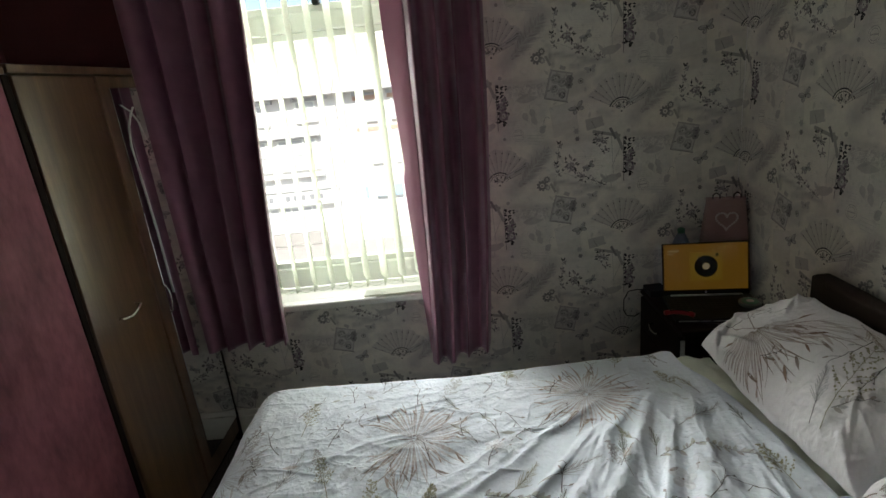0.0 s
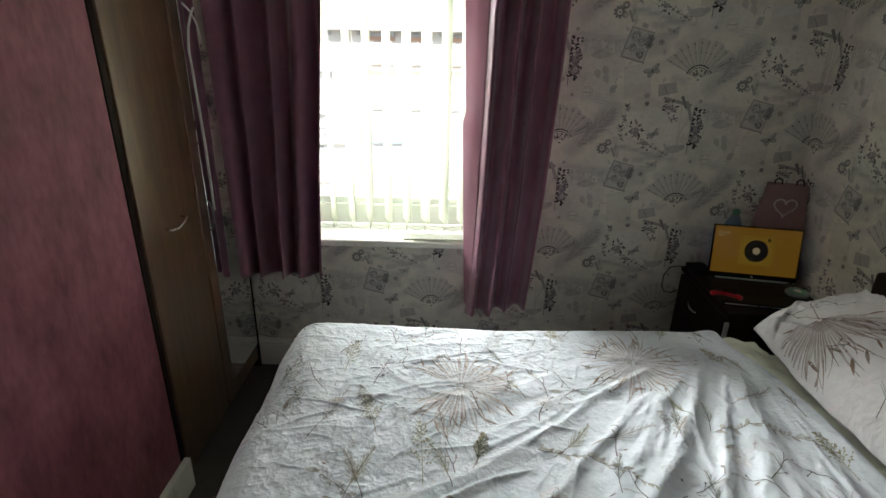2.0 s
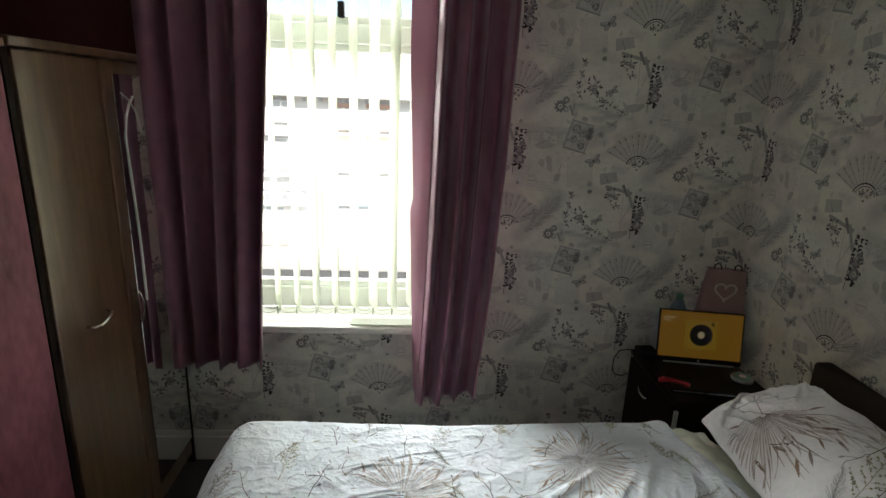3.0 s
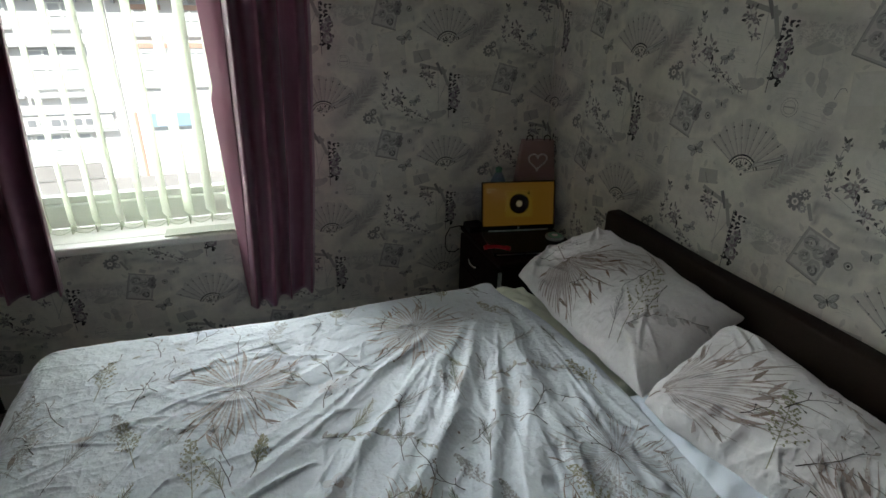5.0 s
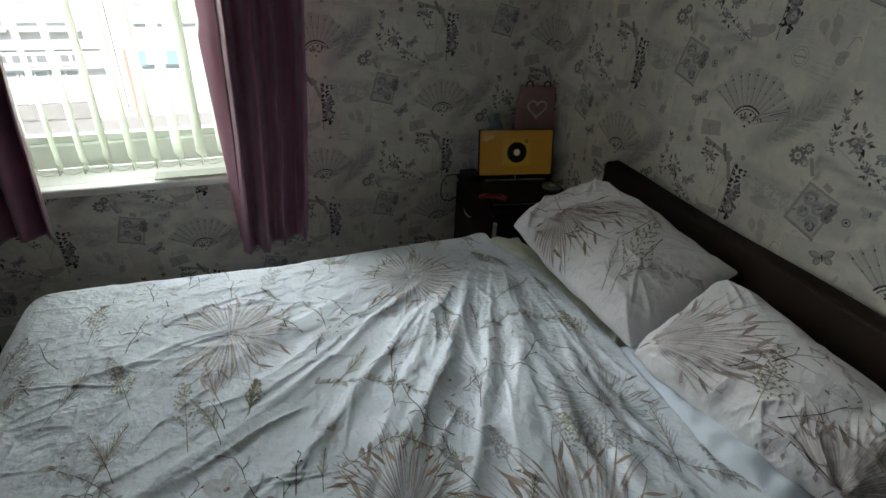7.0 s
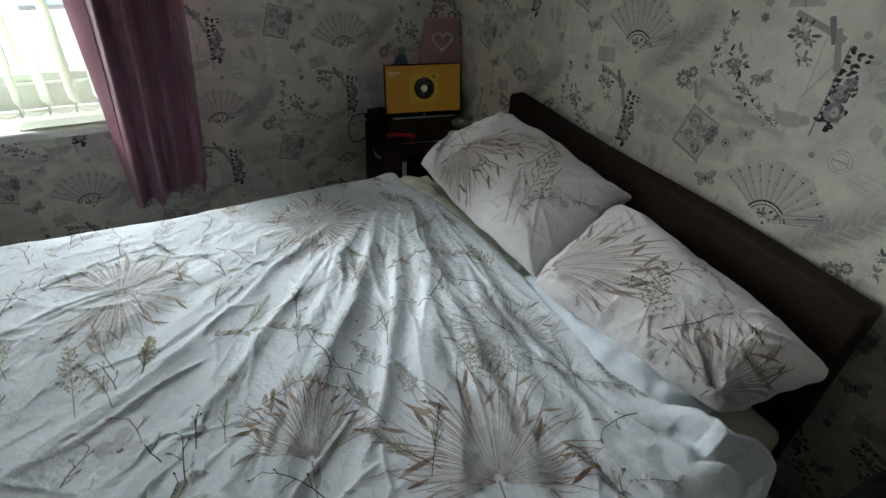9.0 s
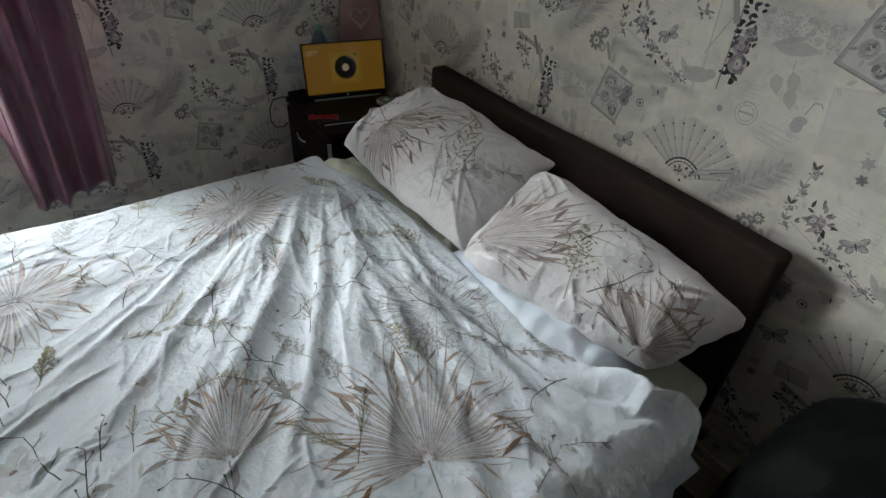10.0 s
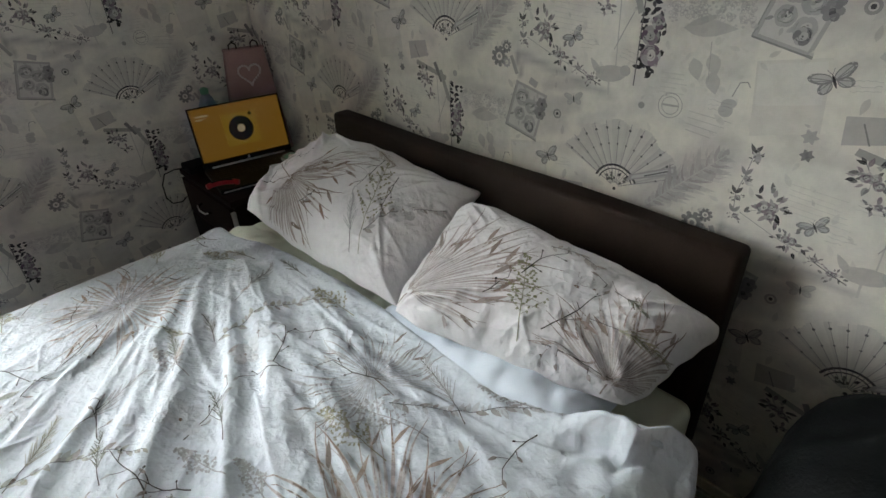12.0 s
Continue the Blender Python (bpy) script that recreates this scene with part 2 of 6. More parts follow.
def lathe(profile, at=(0, 0, 0), sides=24, bm=None):
    """A turned form from (radius, height) pairs."""
    bm = bm or bmesh.new()
    rings = [[bm.verts.new((at[0] + r * math.cos(k * math.tau / sides), at[1] + r * math.sin(k * math.tau / sides), at[2] + z)) for k in range(sides)] for r, z in profile]
    for a, b in zip(rings, rings[1:]):
        for k in range(sides):
            bm.faces.new((a[k], a[(k + 1) % sides], b[(k + 1) % sides], b[k]))
    bm.faces.new(rings[0][::-1])
    bm.faces.new(rings[-1])
    return bm


def sheet(name, xyz, mat, parent=None, colours=None, label="", flip=False):
    """A fine grid of points (rows, columns, 3) as one smooth mesh, with printed colours (rows, columns, 3)."""
    ny, nx = xyz.shape[:2]
    me = bpy.data.meshes.new(name)
    me.vertices.add(nx * ny)
    me.vertices.foreach_set("co", xyz.reshape(-1).astype(np.float32))
    i = np.arange((ny - 1) * nx).reshape(ny - 1, nx)[:, :-1].ravel()
    q = np.stack([i, i + 1, i + nx + 1, i + nx], 1)
    if flip:
        q = q[:, ::-1]
    me.loops.add(q.size)
    me.loops.foreach_set("vertex_index", q.ravel().astype(np.int32))
    me.polygons.add(len(q))
    me.polygons.foreach_set("loop_start", np.arange(0, q.size, 4, dtype=np.int32))
    me.polygons.foreach_set("use_smooth", np.ones(len(q), bool))
    me.update(calc_edges=True)
    if colours is not None:
        at = me.color_attributes.new("print", "FLOAT_COLOR", "POINT")
        rgba = np.ones((nx * ny, 4), np.float32)
        rgba[:, :3] = colours.reshape(-1, 3)
        at.data.foreach_set("color", rgba.ravel())
    me.materials.append(mat)
    me.validate()
    ob = new(name, me)
    if parent is not None:
        ob.parent = parent
    if label:
        ob["label"] = label
    return ob


# ---- drawing of printed motifs ----
class Canvas:
    """A print in metres: u to the right, v up. Crisp motifs are kept as flat shapes of ink, soft washes as a raster.
    Motifs repeat at the given offsets; fold brings a place back into the repeat; reach is the longest piece of ink."""

    def __init__(self, u0, v0, u1, v1, step, base, offsets=((0, 0),), fold=None, reach=9.0):
        self.u0, self.v0, self.step, self.offsets, self.fold, self.reach = u0, v0, step, offsets, fold, reach
        self.nx, self.ny = int(round((u1 - u0) / step)) + 1, int(round((v1 - v0) / step)) + 1
        self.c = np.empty((self.ny, self.nx, 3))
        self.c[:] = base
        self.wash = self.c.copy()
        self.shapes = []

    def under(self, u, v):
        """The colour printed so far at one place."""
        if self.fold:
            u, v = self.fold(u, v)
        i = min(max(int(round((u - self.u0) / self.step)), 0), self.nx - 1)
        j = min(max(int(round((v - self.v0) / self.step)), 0), self.ny - 1)
        return self.c[j, i]

    def ink(self, pts, colour, alpha):
        """One flat convex piece, its colour mixed with what lies under it."""
        pts = np.array(pts)
        u, v = pts.mean(0)
        self.shapes.append((pts, self.under(u, v) * (1 - alpha) + np.array(colour) * alpha))

    def fill(self, lo, hi, dist, colour, alpha=1.0, soft=0.0):
        """Blends colour in where dist(u, v) < 0, inside the box lo..hi."""
        e = max(soft, self.step)
        for du, dv in self.offsets:
            i0 = max(int((lo[0] + du - e - self.u0) / self.step), 0)
            i1 = min(int((hi[0] + du + e - self.u0) / self.step) + 2, self.nx)
            j0 = max(int((lo[1] + dv - e - self.v0) / self.step), 0)
            j1 = min(int((hi[1] + dv + e - self.v0) / self.step) + 2, self.ny)
            if i0 >= i1 or j0 >= j1:
                continue
            u, v = np.meshgrid(self.u0 + self.step * np.arange(i0, i1) - du, self.v0 + self.step * np.arange(j0, j1) - dv)
            a = (np.clip(0.5 - dist(u, v) / e, 0, 1) * alpha)[..., None]
            for c in (self.c, self.wash) if soft else (self.c,):
                c[j0:j1, i0:i1] = c[j0:j1, i0:i1] * (1 - a) + np.array(colour) * a

    def ribbon(self, p, q, widths, colour, alpha):
        """Ink along p..q with half-widths at even steps."""
        d = np.array([q[0] - p[0], q[1] - p[1]])
        ln = max(float(np.hypot(*d)), 1e-6)
        side = np.array([-d[1], d[0]]) / ln
        n = max(len(widths) - 1, int(math.ceil(ln / self.reach)))
        w = np.interp(np.linspace(0, 1, n + 1), np.linspace(0, 1, len(widths)), widths)
        at = np.array(p) + np.linspace(0, 1, n + 1)[:, None] * d
        for k in range(n):
            self.ink([at[k] - side * w[k], at[k + 1] - side * w[k + 1], at[k + 1] + side * w[k + 1], at[k] + side * w[k]], colour, alpha)

    def line(self, p, q, w, colour, alpha=1.0, w2=None, soft=0.0):
        (a, b), (c, d) = p, q
        w2 = w if w2 is None else w2
        ll = max((c - a) ** 2 + (d - b) ** 2, 1e-9)
        if not soft:
            self.ribbon(p, q, (w / 2, w2 / 2), colour, alpha)

        def dist(u, v):
            t = np.clip(((u - a) * (c - a) + (v - b) * (d - b)) / ll, 0, 1)
            return np.hypot(u - a - t * (c - a), v - b - t * (d - b)) - (w + (w2 - w) * t) / 2
        m = max(w, w2)
        self.fill((min(a, c) - m, min(b, d) - m), (max(a, c) + m, max(b, d) + m), dist, colour, alpha, soft)

    def curve(self, pts, w, colour, alpha=1.0, w2=None):
        w2 = w if w2 is None else w2
        n = len(pts) - 1
        for k in range(n):
            self.line(pts[k], pts[k + 1], w + (w2 - w) * k / n, colour, alpha, w + (w2 - w) * (k + 1) / n)

    def oval(self, c, rx, ry, turn, colour, alpha=1.0, soft=0.0):
        cs, sn = math.cos(turn), math.sin(turn)
        r = max(rx, ry)
        s = min(rx, ry)
        if not soft:
            n = 8 if r < 0.006 else 14
            rim = [(c[0] + rx * math.cos(a) * cs - ry * math.sin(a) * sn, c[1] + rx * math.cos(a) * sn + ry * math.sin(a) * cs) for a in [k * math.tau / n for k in range(n)]]
            if r > self.reach:
                col = self.under(*c) * (1 - alpha) + np.array(colour) * alpha
                for k in range(n):
                    self.shapes.append((np.array([c, rim[k], rim[(k + 1) % n]]), col))
            else:
                self.ink(rim, colour, alpha)

        def dist(u, v):
            x, y = (u - c[0]) * cs + (v - c[1]) * sn, -(u - c[0]) * sn + (v - c[1]) * cs
            return (np.hypot(x / rx, y / ry) - 1) * s
        self.fill((c[0] - r, c[1] - r), (c[0] + r, c[1] + r), dist, colour, alpha, soft)

    def ring(self, c, r, w, colour, alpha=1.0):
        n = 8 if r < 0.006 else 20
        spoke = [(math.cos(k * math.tau / n), math.sin(k * math.tau / n)) for k in range(n + 1)]
        for (ax, ay), (bx, by) in zip(spoke, spoke[1:]):
            i, o = r - w / 2, r + w / 2
            self.ink([(c[0] + i * ax, c[1] + i * ay), (c[0] + o * ax, c[1] + o * ay), (c[0] + o * bx, c[1] + o * by), (c[0] + i * bx, c[1] + i * by)], colour, alpha)
        self.fill((c[0] - r - w, c[1] - r - w), (c[0] + r + w, c[1] + r + w), lambda u, v: np.abs(np.hypot(u - c[0], v - c[1]) - r) - w / 2, colour, alpha)

    def leaf(self, p, q, w, colour, alpha=1.0):
        """A pointed leaf from p to q."""
        (a, b), (c, d) = p, q
        ll = max(math.hypot(c - a, d - b), 1e-6)
        ex, ey = (c - a) / ll, (d - b) / ll
        self.ribbon(p, q, [w / 2 * math.sin(math.pi * (k / 5) ** 0.8) + 0.0002 for k in range(6)], colour, alpha)

        def dist(u, v):
            x, y = (u - a) * ex + (v - b) * ey, -(u - a) * ey + (v - b) * ex
            t = np.clip(x / ll, 0, 1)
            return np.maximum(np.abs(y) - w / 2 * np.sin(np.pi * t ** 0.8), np.maximum(-x, x - ll))
        self.fill((min(a, c) - w, min(b, d) - w), (max(a, c) + w, max(b, d) + w), dist, colour, alpha)

    def quad(self, pts, colour, alpha=1.0, soft=0.0):
        """A convex polygon, corners in turn."""
        area = sum(p[0] * q[1] - q[0] * p[1] for p, q in zip(pts, pts[1:] + pts[:1]))
        pts = pts if area > 0 else pts[::-1]
        if not soft:
            self.ink(pts, colour, alpha)

        def dist(u, v):
            d = np.full(u.shape, -1e9)
            for p, q in zip(pts, pts[1:] + pts[:1]):
                ln = math.hypot(q[0] - p[0], q[1] - p[1])
                d = np.maximum(d, ((q[1] - p[1]) * (u - p[0]) - (q[0] - p[0]) * (v - p[1])) / ln)
            return d
        self.fill((min(p[0] for p in pts), min(p[1] for p in pts)), (max(p[0] for p in pts), max(p[1] for p in pts)), dist, colour, alpha, soft)

    def sample(self, u, v):
        """Bilinear colour of the soft washes at u, v inside the canvas."""
        x = np.clip((u - self.u0) / self.step, 0, self.nx - 1.001)
        y = np.clip((v - self.v0) / self.step, 0, self.ny - 1.001)
        i, j = x.astype(int), y.astype(int)
        fx, fy = (x - i)[..., None], (y - j)[..., None]
        c = self.wash
        return (c[j, i] * (1 - fx) + c[j, i + 1] * fx) * (1 - fy) + (c[j + 1, i] * (1 - fx) + c[j + 1, i + 1] * fx) * fy


def ink_mesh(name, polygons, colours, mat, parent, label):
    """Flat pieces of ink (each an array of corners) as one mesh with its colours."""
    if not polygons:
        return None
    size = np.array([len(p) for p in polygons])
    me = bpy.data.meshes.new(name)
    me.vertices.add(int(size.sum()))
    me.vertices.foreach_set("co", np.concatenate(polygons).astype(np.float32).ravel())
    me.loops.add(int(size.sum()))
    me.loops.foreach_set("vertex_index", np.arange(int(size.sum()), dtype=np.int32))
    me.polygons.add(len(size))
    me.polygons.foreach_set("loop_start", (np.cumsum(size) - size).astype(np.int32))
    me.update(calc_edges=True)
    at = me.color_attributes.new("print", "FLOAT_COLOR", "POINT")
    rgba = np.ones((int(size.sum()), 4), np.float32)
    rgba[:, :3] = np.repeat(np.array(colours), size, axis=0)
    at.data.foreach_set("color", rgba.ravel())
    me.materials.append(mat)
    me.validate()
    ob = new(name, me)
    ob.parent = parent
    ob["label"] = label
    return ob


def drape(name, cv, place, parent, label):
    """Lays a print's ink on cloth: place(u, v) gives points and normals there, and whether the cloth is there."""
    flat = np.concatenate([p for p, c in cv.shapes])
    xyz, normal, ok = place(flat[:, 0], flat[:, 1])
    size = np.array([len(p) for p, c in cv.shapes])
    start = np.cumsum(size) - size
    lift = np.repeat(0.0009 + 0.0003 * np.arange(len(size)) / len(size), size)
    xyz = xyz + normal * lift[:, None]
    keep = [k for k in range(len(size)) if ok[start[k]:start[k] + size[k]].all()]
    return ink_mesh(name, [xyz[start[k]:start[k] + size[k]] for k in keep], [np.clip(cv.wash[0, 0] + 1.12 * (cv.shapes[k][1] - cv.wash[0, 0]), 0.02, 0.9) for k in keep], COTTON, parent, label)


def grid_place(xyz, row, col):
    """Points and normals on a grid at fractional rows and columns."""
    tu, tv = np.gradient(xyz, axis=1), np.gradient(xyz, axis=0)
    nn = np.cross(tu, tv)
    nn = nn / np.maximum(np.linalg.norm(nn, axis=-1, keepdims=True), 1e-12)
    j, i = np.clip(row, 0, xyz.shape[0] - 1.001), np.clip(col, 0, xyz.shape[1] - 1.001)
    j0, i0 = j.astype(int), i.astype(int)
    fj, fi = (j - j0)[:, None], (i - i0)[:, None]
    mix = lambda g: (g[j0, i0] * (1 - fi) + g[j0, i0 + 1] * fi) * (1 - fj) + (g[j0 + 1, i0] * (1 - fi) + g[j0 + 1, i0 + 1] * fi) * fj
    return mix(xyz), mix(nn)


# ---- wallpaper print: a half-drop repeat ----
ROLL, DROP = 0.53, 0.528
INK, MID, PALE, MIST, MAUVE = (0.105, 0.100, 0.100), (0.285, 0.28, 0.275), (0.47, 0.46, 0.445), (0.585, 0.575, 0.545), (0.33, 0.285, 0.30)
GROUND = (0.775, 0.752, 0.685)


def rose(cv, c, r, rng, tint=MAUVE):
    """An open rose of overlapping petals."""
    for k in range(6):
        a = k * math.tau / 6 + rng.uniform(-0.2, 0.2)
        cv.oval((c[0] + 0.55 * r * math.cos(a), c[1] + 0.55 * r * math.sin(a)), 0.55 * r, 0.42 * r, a + 1.57, tint if k % 2 else PALE, 0.75)
    cv.oval((c[0] + 0.06 * r, c[1]), 0.50 * r, 0.42 * r, rng.uniform(0, 3), MIST, 0.6)
    for k in range(9):
        a, q, w = rng.uniform(0, math.tau), r * rng.uniform(0.15, 0.85), rng.uniform(0.7, 1.8)
        x, y = c[0] + 0.12 * r * rng.uniform(-1, 1), c[1] + 0.12 * r * rng.uniform(-1, 1)
        cv.curve([(x + q * math.cos(a + w * i / 4), y + 0.85 * q * math.sin(a + w * i / 4)) for i in range(5)], 0.0015, INK if k % 4 == 0 else MID, rng.uniform(0.30, 0.65), 0.0006)
    cv.oval(c, 0.12 * r, 0.09 * r, rng.uniform(0, 3), INK, 0.7)


def flower_spray(cv, at, size, rng, n=7, ink=INK):
    """Roses among pointed, veined leaves and thin stalks."""
    for k in range(n + 6):
        a = rng.uniform(0, math.tau)
        r = size * rng.uniform(0.25, 1.0)
        p = (at[0] + r * math.cos(a), at[1] + 0.8 * r * math.sin(a))
        b = a + rng.uniform(-0.9, 0.9)
        ln = size * rng.uniform(0.26, 0.48)
        q = (p[0] + ln * math.cos(b), p[1] + ln * math.sin(b))
        cv.leaf(p, q, ln * rng.uniform(0.34, 0.50), (ink, MID, ink, MAUVE)[k % 4], rng.uniform(0.6, 0.9))
        cv.line(p, (0.25 * p[0] + 0.75 * q[0], 0.25 * p[1] + 0.75 * q[1]), 0.0009, PALE, 0.55, 0.0006)
        if k % 3 == 0:
            cv.line(at, p, 0.0011, MID, 0.6, 0.0009)
    for k in range(max(n // 5, 1)):
        a = k * 2.4 + rng.uniform(0, 1)
        r = size * (0.10 + 0.16 * k)
        rose(cv, (at[0] + r * math.cos(a), at[1] + 0.8 * r * math.sin(a)), max(size * rng.uniform(0.24, 0.34), 0.006), rng)


def butterfly(cv, at, s, turn, dark, light):
    """Rounded fore and hind wings with a dark border, pale cells between the veins, and a thin body."""
    def P(x, y):
        return (at[0] + s * (x * math.cos(turn) - y * math.sin(turn)), at[1] + s * (x * math.sin(turn) + y * math.cos(turn)))
    for sx in (-1, 1):
        for x, y, rx, ry, t in ((0.44, -0.22, 0.36, 0.27, -0.5), (0.52, 0.28, 0.56, 0.27, 0.45)):
            cv.oval(P(sx * x, y), s * rx, s * ry, turn + sx * t, dark, 0.8)
            cv.oval(P(sx * (x - 0.04), y), s * rx * 0.76, s * ry * 0.72, turn + sx * t, light, 0.75)
        for e in ((0.95, 0.50), (0.88, 0.28), (0.70, 0.05), (0.68, -0.25), (0.42, -0.44)):
            cv.line(P(0.05 * sx, 0.03), P(sx * e[0], e[1]), s * 0.045, dark, 0.65)
        for x, y in ((0.86, 0.58), (0.95, 0.40), (0.72, -0.30), (0.55, -0.42)):
            cv.oval(P(sx * x, y), s * 0.045, s * 0.035, 0, light, 0.8)
        cv.line(P(0, 0.3), P(0.16 * sx, 0.58), s * 0.03, dark, 0.7)
    cv.leaf(P(0, -0.38), P(0, 0.36), s * 0.12, INK, 0.8)


def draw_wallpaper():
    off = [(m * ROLL, n * DROP + m * DROP / 2) for m in (-2, -1, 0, 1, 2) for n in (-2, -1, 0, 1, 2)]
    cv = Canvas(0, 0, ROLL, DROP, ROLL / 265, GROUND, off, lambda u, v: (u - math.floor(u / ROLL) * ROLL, (v - math.floor(u / ROLL) * DROP / 2) % DROP))
    rng = random.Random(4)
    # washes of grey
    for c, rx, ry, t, a in (((0.30, 0.05), 0.10, 0.06, 0.5, 0.30), ((-0.12, 0.19), 0.09, 0.05, 0.2, 0.25), ((0.14, -0.16), 0.13, 0.05, -0.3, 0.28), ((0.05, 0.20), 0.07, 0.05, 0.9, 0.18)):
        cv.oval(c, rx, ry, t, MIST, a, 0.09)
    cv.line((0.06, -0.06), (0.21, 0.11), 0.06, (0.50, 0.49, 0.475), 0.55, 0.08, 0.035)
    cv.line((-0.26, 0.225), (-0.03, 0.17), 0.020, (0.50, 0.49, 0.475), 0.50, 0.020, 0.018)
    cv.line((0.02, 0.20), (0.02, 0.40), 0.016, (0.50, 0.49, 0.475), 0.45, 0.016, 0.014)
    for k in range(26):
        p = (rng.uniform(-0.2, 0.33), rng.uniform(-0.26, 0.26))
        w, hgt, t = rng.uniform(0.03, 0.09), rng.uniform(0.015, 0.05), rng.uniform(-0.45, 0.25)
        d, e = (w * math.cos(t), w * math.sin(t)), (-hgt * math.sin(t), hgt * math.cos(t))
        cv.quad([(p[0] - d[0], p[1] - d[1]), (p[0] + d[0], p[1] + d[1]), (p[0] + d[0] + e[0], p[1] + d[1] + e[1]), (p[0] - d[0] + e[0], p[1] - d[1] + e[1])], (0.53, 0.52, 0.495) if k % 3 else (0.80, 0.785, 0.74), rng.uniform(0.22, 0.45), 0.018)
    # strips of tape and torn paper stuck over the pages
    for p, q, w, tone, al in (((0.135, 0.155), (0.225, 0.095), 0.030, (0.63, 0.62, 0.59), 0.45), ((0.33, 0.43), (0.44, 0.45), 0.026, PALE, 0.42), ((0.045, 0.17), (0.075, 0.24), 0.040, (0.60, 0.59, 0.57), 0.45), ((0.238, -0.005), (0.252, -0.085), 0.014, MID, 0.5), ((-0.10, 0.10), (-0.03, 0.13), 0.028, (0.62, 0.61, 0.58), 0.40), ((0.36, 0.02), (0.47, -0.09), 0.020, (0.64, 0.63, 0.60), 0.40)):
        cv.line(p, q, w, tone, al, w * 0.9, 0.004)
    for k in range(150):
        p = (rng.uniform(0.055, 0.215), rng.uniform(0.20, 0.335))
        cv.oval(p, rng.uniform(0.003, 0.008), rng.uniform(0.002, 0.005), rng.uniform(0, 3), MIST, rng.uniform(0.15, 0.4))
    # pages and letters
    cv.quad([(0.03, -0.145), (0.24, -0.15), (0.20, -0.40), (0.015, -0.38)], (0.66, 0.65, 0.62), 0.45, 0.012)
    cv.quad([(0.03, 0.385), (0.24, 0.36), (0.24, 0.39), (0.04, 0.41)], PALE, 0.38, 0.012)
    cv.quad([(0.24, 0.365), (0.43, 0.425), (0.43, 0.39), (0.25, 0.335)], PALE, 0.40, 0.012)
    for k in range(90):
        p = (rng.uniform(0.05, 0.22), rng.uniform(0.325, 0.38))
        cv.oval(p, 0.0028, 0.0022, 0, PALE, 0.45)
    # page with climbing roses
    cv.quad([(-0.265, 0.37), (-0.296, 0.231), (-0.05, 0.178), (-0.012, 0.40)], (0.80, 0.785, 0.73), 0.6, 0.006)
    cv.line((-0.296, 0.231), (-0.05, 0.178), 0.010, PALE, 0.55, 0.010, 0.006)
    cv.line((-0.03, 0.22), (-0.038, 0.40), 0.0025, MID, 0.4)
    vine = [(-0.262, 0.385), (-0.268, 0.34), (-0.276, 0.30), (-0.272, 0.262)]
    cv.curve(vine, 0.0016, MID, 0.7)
    for k, p in enumerate(vine):
        for s in (-1, 1):
            cv.leaf(p, (p[0] + s * 0.010, p[1] + 0.015), 0.007, MID if k % 2 else INK, 0.75)
        flower_spray(cv, (p[0] + 0.004, p[1] - 0.008), 0.014, rng, 4)
    flower_spray(cv, (-0.212, 0.288), 0.042, rng, 18)
    flower_spray(cv, (-0.165, 0.238), 0.030, rng, 13)
    flower_spray(cv, (-0.085, 0.200), 0.020, rng, 10)
    flower_spray(cv, (-0.120, 0.216), 0.014, rng, 7)
    cv.curve([(-0.26, 0.265), (-0.2, 0.24), (-0.12, 0.213), (-0.06, 0.188)], 0.0014, MID, 0.55)
    butterfly(cv, (-0.135, 0.277), 0.026, 0.6, MID, (0.62, 0.62, 0.60))
    # bird on the edge
    cv.oval((-0.040, 0.216), 0.036, 0.017, 0.15, PALE, 0.6)
    cv.oval((-0.008, 0.226), 0.012, 0.011, 0, PALE, 0.6)
    cv.leaf((-0.065, 0.212), (-0.09, 0.242), 0.014, PALE, 0.6)
    cv.line((-0.042, 0.20), (-0.040, 0.172), 0.004, PALE, 0.5)
    # upright band of dark roses
    for k in range(9):
        v = 0.240 + 0.017 * k
        for s in (-1, 1):
            p = (0.030 + 0.002 * s, v)
            a = rng.uniform(-0.5, 0.9)
            cv.leaf(p, (p[0] + s * 0.017 * math.cos(a), p[1] + 0.017 * math.sin(a)), 0.008, INK, 0.85)
    for k in range(46):
        p = (rng.uniform(0.018, 0.060), rng.uniform(0.220, 0.390))
        a = rng.uniform(0, math.tau)
        cv.leaf(p, (p[0] + 0.013 * math.cos(a), p[1] + 0.013 * math.sin(a)), 0.007, INK, 0.8)
    for q, r in (((0.040, 0.262), 0.022), ((0.034, 0.298), 0.019), ((0.046, 0.322), 0.014)):
        rose(cv, q, r, rng, (0.29, 0.24, 0.27))
    cv.line((0.014, 0.20), (0.014, 0.39), 0.0025, MID, 0.5)
    cv.oval((0.034, 0.414), 0.008, 0.008, 0, PALE, 0.85)
    for k in range(120):
        p = (rng.uniform(0.06, 0.21), rng.uniform(0.335, 0.378))
        cv.ring(p, rng.uniform(0.0025, 0.005), 0.0014, PALE, 0.5)
    for k in range(5):
        cv.line((0.07, 0.235 - 0.009 * k), (0.07 + rng.uniform(0.03, 0.055), 0.236 - 0.009 * k), 0.0014, PALE, 0.4)
    for k in range(6):
        cv.line((-0.19, 0.345 - 0.010 * k), (-0.19 + rng.uniform(0.05, 0.11), 0.338 - 0.010 * k), 0.0012, PALE, 0.28)
    # small bird, leaves and postmark
    cv.leaf((0.095, 0.318), (0.19, 0.324), 0.03, PALE, 0.5)
    cv.leaf((0.10, 0.322), (0.16, 0.345), 0.012, PALE, 0.4)
